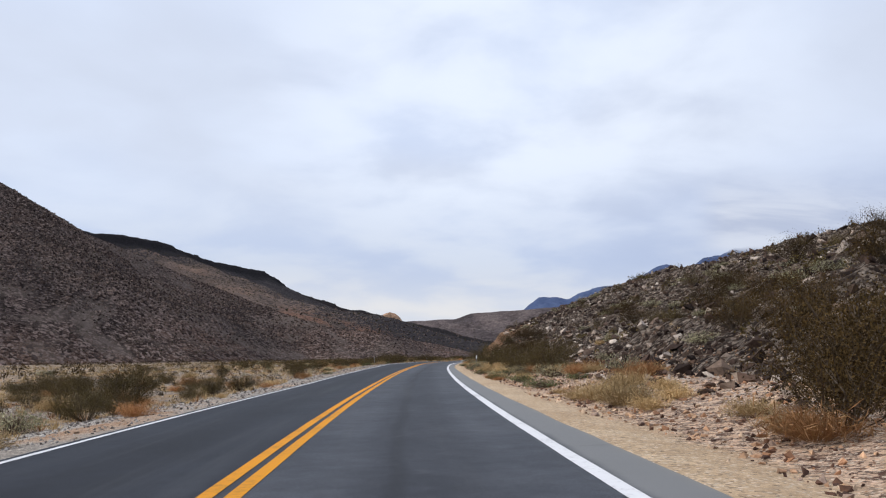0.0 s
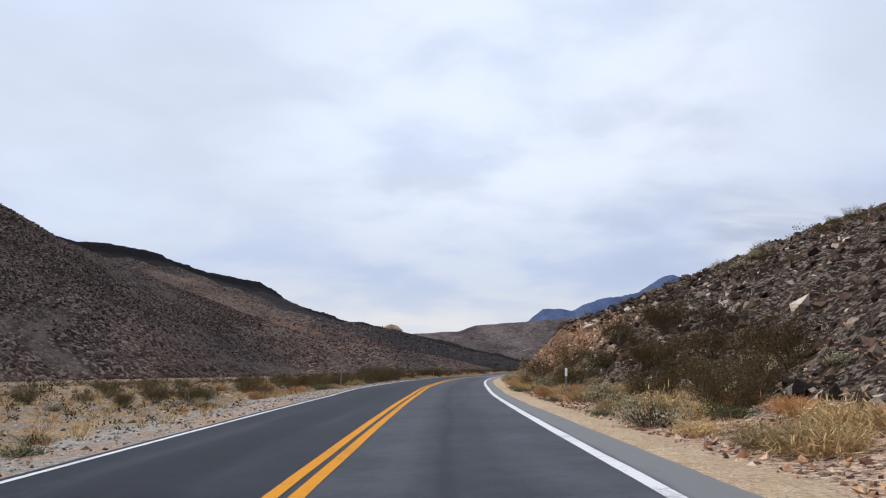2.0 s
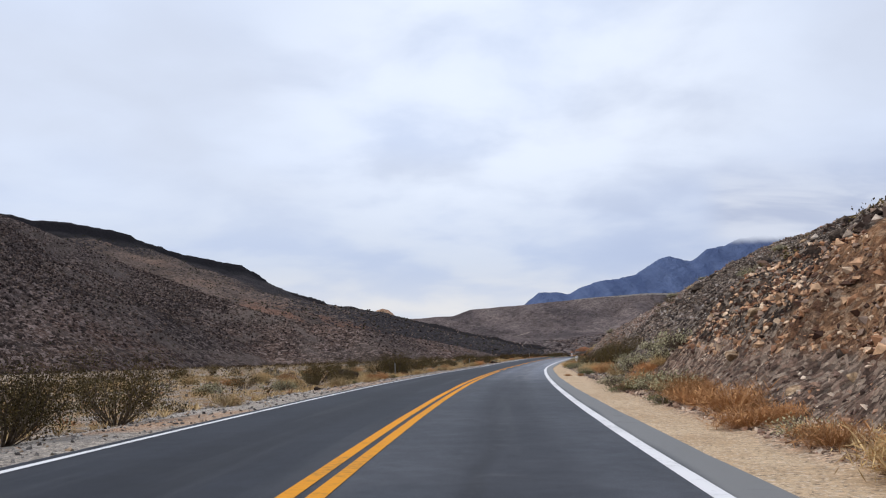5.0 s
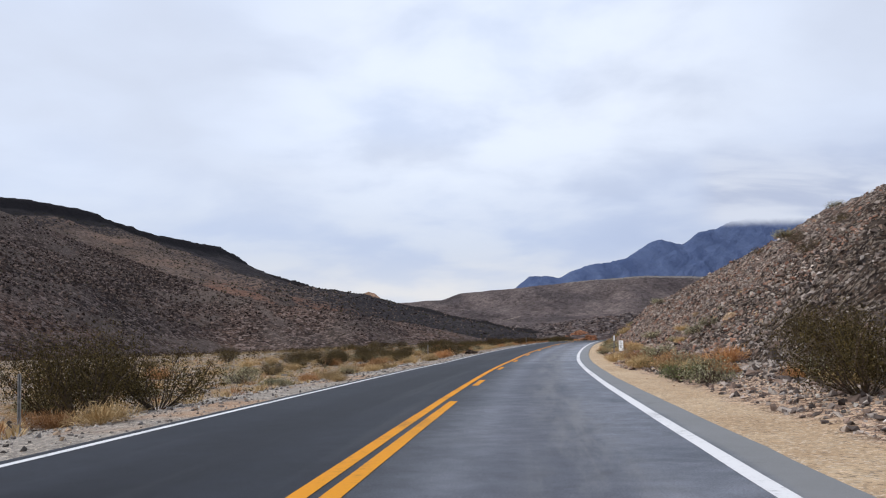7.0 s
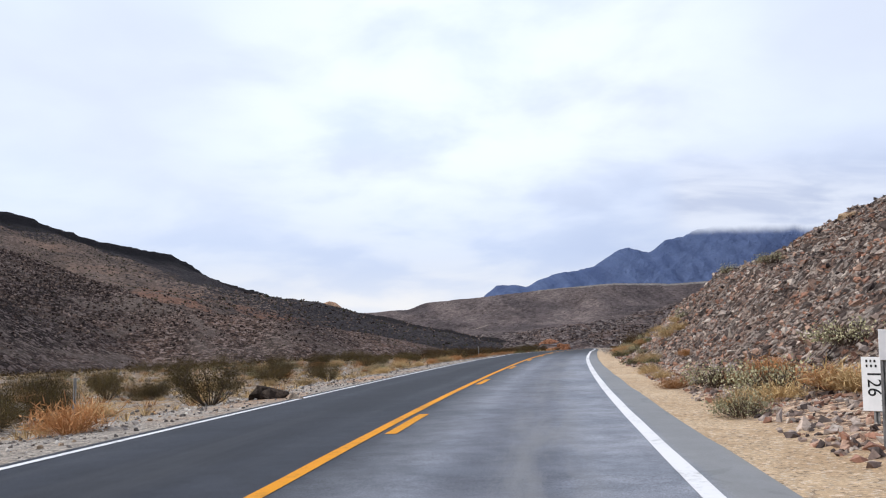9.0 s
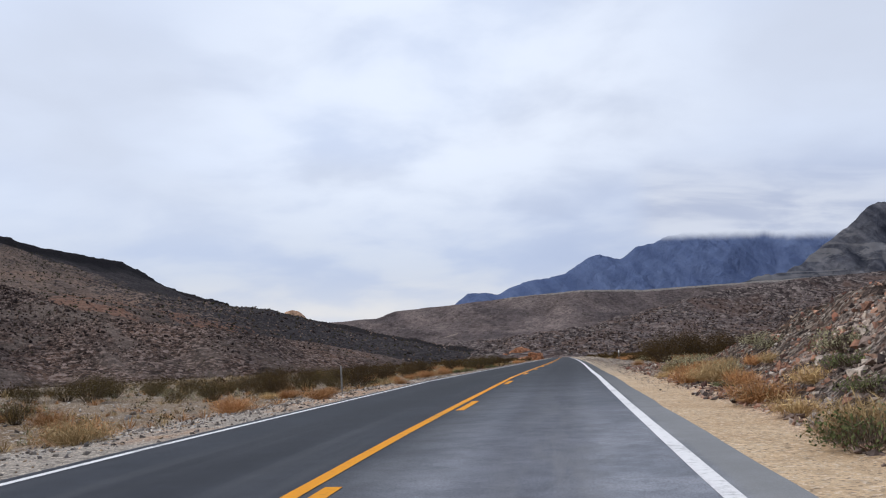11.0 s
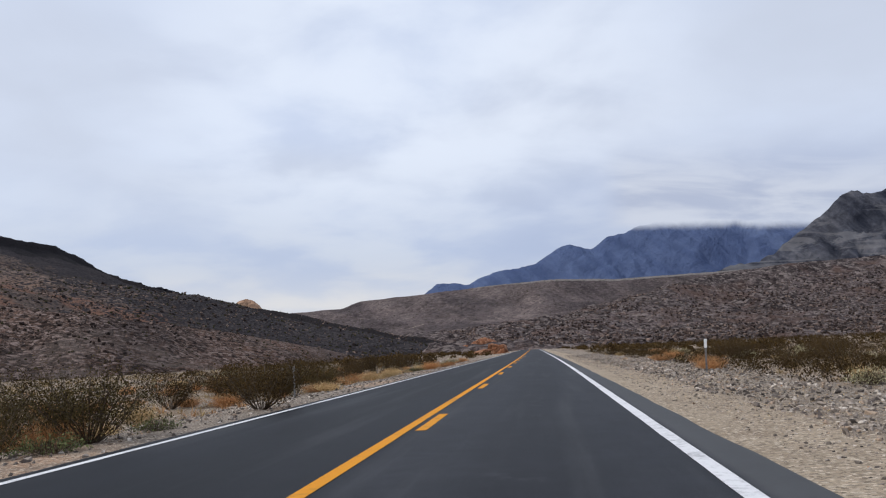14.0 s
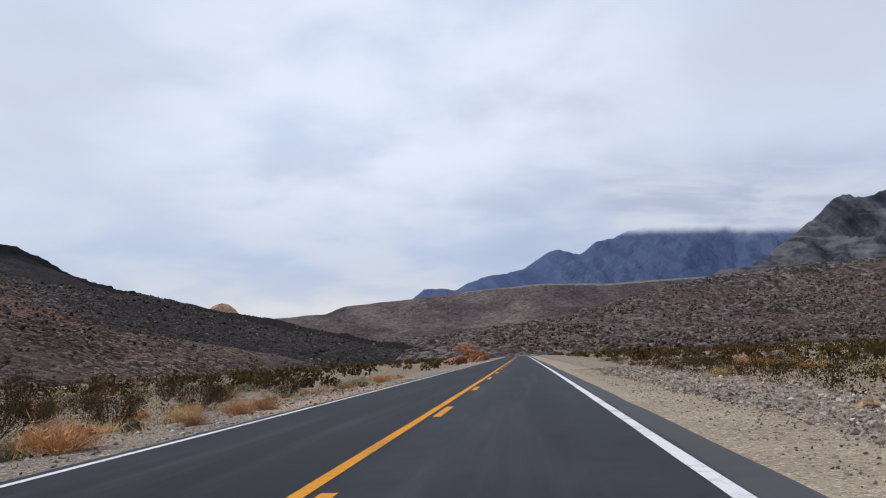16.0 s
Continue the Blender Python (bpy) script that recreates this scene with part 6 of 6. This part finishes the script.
dry_grass("near_tufts", 5200, -28, -6.2, -20, 270, M_STRAW, "straw-coloured dry grass covering the desert flat", 0.27, 75)
dry_grass("near_tufts", 1500, -28, -5.8, -20, 440, M_RUST, "rust-coloured dry grass on the desert flat", 0.32, 85)
dry_grass("near_tufts", 1700, -28, -6.2, 255, 440, M_STRAW, "straw-coloured dry grass on the stony flat", 0.26, 90)
dry_grass("near_tufts", 700, 8.5, 30, 312, 440, M_STRAW, "straw-coloured dry grass on the desert plain", 0.32, 86)
far_scrub("near_shrubs", 900, -28, -7.5, -20, 440, M_SAGE, "pale grey shrubs on the desert flat", "desert shrubs", 0.45, 83, 44, 0.9, 0.09, 0.5)
far_scrub("near_shrubs", 1500, -38, -7.0, 120, 440, M_CREO, "small olive shrubs on the desert flat", "desert shrubs", 0.42, 87, 40, 0.9, 0.09, 0.5)
far_scrub("near_shrubs", 1000, -36, -7.0, -10, 200, M_CREO_FAR, "small dark shrubs on the desert flat", "desert shrubs", 0.5, 91, 44, 0.9, 0.09, 0.5)
far_scrub("near_shrubs", 5600, 9.0, 46, 318, 460, M_CREO_FAR, "small dark brown shrubs on the desert plain", "desert shrubs", 0.55, 88, 44, 1.1, 0.075, 0.5)
far_scrub("far_tufts", 3000, -90, -26, -20, 520, M_STRAW, "straw-coloured dry tufts on the desert flat", "dry grass", 0.55, 76, 14, 0.8, 0.20, 0.4)
far_scrub("far_tufts", 550, 12, 110, 315, 560, M_STRAW, "straw-coloured dry tufts on the desert plain", "dry grass", 0.45, 77, 26, 1.3, 0.15, 0.3)
far_scrub("slope_tufts", 900, 10, 45, 0, 300, M_STRAW, "small dry tufts among the slope's stones", "dry grass", 0.30, 78, 24, 1.2, 0.14, 0.2)
far_scrub("slope_shrubs", 700, 12, 48, 10, 160, M_CREO, "small dark shrubs among the slope's stones", "desert shrubs", 0.7, 79, 46, 1.0, 0.09)


def litter(name, n, u0, u1, y0, y1, mat, words, seed):
    """Broken stalks lying about on the ground."""
    r = np.random.default_rng(seed)
    u, y, a = u0 + (u1 - u0) * r.uniform(0, 1, n) ** 0.7, r.uniform(y0, y1, n), r.uniform(0, 2 * np.pi, n)
    x = on_road_grid(u, y)
    ok = fbm(x, y, 4, 3, seed) > r.uniform(-0.7, 0.4, n)
    x, y, a = x[ok], y[ok], a[ok]
    n = len(x)
    mid = np.stack([x, y, support_z(x, y) + 0.015], -1)
    half = np.stack([np.cos(a), np.sin(a), r.normal(0, 0.15, n)], -1) * r.uniform(0.04, 0.13, n)[:, None]
    side = np.stack([-np.sin(a), np.cos(a), 0 * a], -1) * 0.006
    pts = np.stack([mid - half, mid + side, mid + half, mid - side], 1)
    tagged(new(name, poly_mesh(name, pts.reshape(-1, 3), np.arange(4 * n).reshape(n, 4), mat)), words, "straw litter", "", "stuff")


litter("straw_litter", 9000, 4.7, 8.5, 284, 425, M_STRAW, "broken straw lying on the sandy shoulder", 95)
litter("straw_litter", 5000, 5.2, 9.0, 0, 284, M_STRAW, "broken straw lying at the slope's foot", 96)
litter("twig_litter", 5000, -9.0, -5.0, 0, 425, M_RUST, "dry rust-coloured stalks lying on the gravel verge", 97)


# road signs
def box_mesh(name, x, y, z, mat, off=(0, 0, 0), bevel=0.004):
    bm = bmesh.new()
    bmesh.ops.create_cube(bm, size=1.0)
    bmesh.ops.scale(bm, vec=(x, y, z), verts=bm.verts)
    bmesh.ops.translate(bm, vec=off, verts=bm.verts)
    bmesh.ops.bevel(bm, geom=bm.edges[:], offset=bevel, segments=1, affect="EDGES")
    me = bpy.data.meshes.new(name)
    bm.to_mesh(me)
    bm.free()
    me.materials.append(mat)
    return me


def channel_mesh(name, wide, deep, high, mat):
    """A U-channel steel post."""
    t, w, d = 0.005, wide / 2, deep
    ring = [(-w, 0), (-w, -t), (-w * 0.45, -t), (-w * 0.35, -d), (w * 0.35, -d), (w * 0.45, -t), (w, -t), (w, 0), (w * 0.3, 0), (w * 0.25, -d + t), (-w * 0.25, -d + t), (-w * 0.3, 0)]
    n = len(ring)
    vs = [(x, -y, z) for z in (-0.25, high) for x, y in ring]
    fs = [(a, (a + 1) % n, n + (a + 1) % n, n + a) for a in range(n)] + [tuple(range(n, 2 * n))]
    return mesh_of(name, vs, fs, mat)


def marker_post(x, y, high, panel, words, white_back=True):
    root = new("marker_post")
    h = math.degrees(float(heading(y)))
    root.matrix_basis = pose(x, y, float(support_z(np.array([x]), np.array([y]))[0]), rng.normal(0, 1.0), rng.normal(0, 1.0), -h)
    part("post", channel_mesh("post", 0.07, 0.035, high, M_STEEL), root, "weathered grey steel post")
    if panel:
        part("reflector_panel", box_mesh("reflector_panel", 0.10, 0.006, panel, M_PANEL, (0, -0.012, high - panel / 2 + 0.02)), root, "white reflective panel")
    return tagged(root, words, "marker post", "roadside marker posts")


POSTS = [(2.73, 86.2), (46.4, 360.0), (14.72, 226.5)]
for x, y in POSTS:
    marker_post(x, y, 1.2, 0.32, "steel roadside marker post with a white panel")
for x, y in [(-9.3, 110.5), (-4.0, 187.6), (3.0, 236.0), (17.0, 297.4), (31.8, 361.0)]:
    marker_post(x, y, 1.05, 0.0, "bare grey steel post beside the road")


def text_mesh(words, size, mat):
    cu = bpy.data.curves.new("writing", "FONT")
    cu.body, cu.size, cu.extrude, cu.align_x, cu.align_y = words, size, 0.001, "CENTER", "CENTER"
    ob = bpy.data.objects.new("writing", cu)
    scene.collection.objects.link(ob)
    me = bpy.data.meshes.new_from_object(ob.evaluated_get(bpy.context.evaluated_depsgraph_get()))
    bpy.data.objects.remove(ob)
    me.materials.clear()
    me.materials.append(mat)
    return me


def mile_marker(x, y):
    """White upright distance marker on a steel post, lettered downwards."""
    root = marker_post(x, y, 0.95, 0.0, "white distance marker sign on a steel post reading 126")
    root.name = "distance_marker_sign"
    root.matrix_basis = pose(x, y, 0.86, 0, 1.5, -math.degrees(float(heading(y))) - 22)
    tagged(root, "white distance marker sign on a steel post reading 126", "road sign")
    panel = part("sign_panel", box_mesh("sign_panel", 0.30, 0.006, 0.66, M_PANEL, (0, -0.012, 0.71), 0.002), root, "white metal plate with black numbers")
    for word, size, px, pz in (("126", 0.22, -0.02, 0.72), ("50", 0.11, 0.09, 0.48)):
        t = part("numbers", text_mesh(word, size, M_INK), panel, "black painted numbers")
        t.matrix_basis = Matrix.Translation((px, -0.017, pz)) @ pose(0, 0, 0, 90, 0, 0) @ pose(0, 0, 0, 0, 0, -90)
    for px, pz, w in ((-0.09, 0.99, 0.022), (-0.045, 0.99, 0.018), (0.0, 0.99, 0.022), (-0.09, 0.93, 0.018), (-0.04, 0.93, 0.022), (0.01, 0.93, 0.022)):
        part("letter_bar", box_mesh("letter_bar", w, 0.002, 0.032, M_INK, (px, -0.017, pz), 0.0005), panel)


mile_marker(15.52, 228.1)
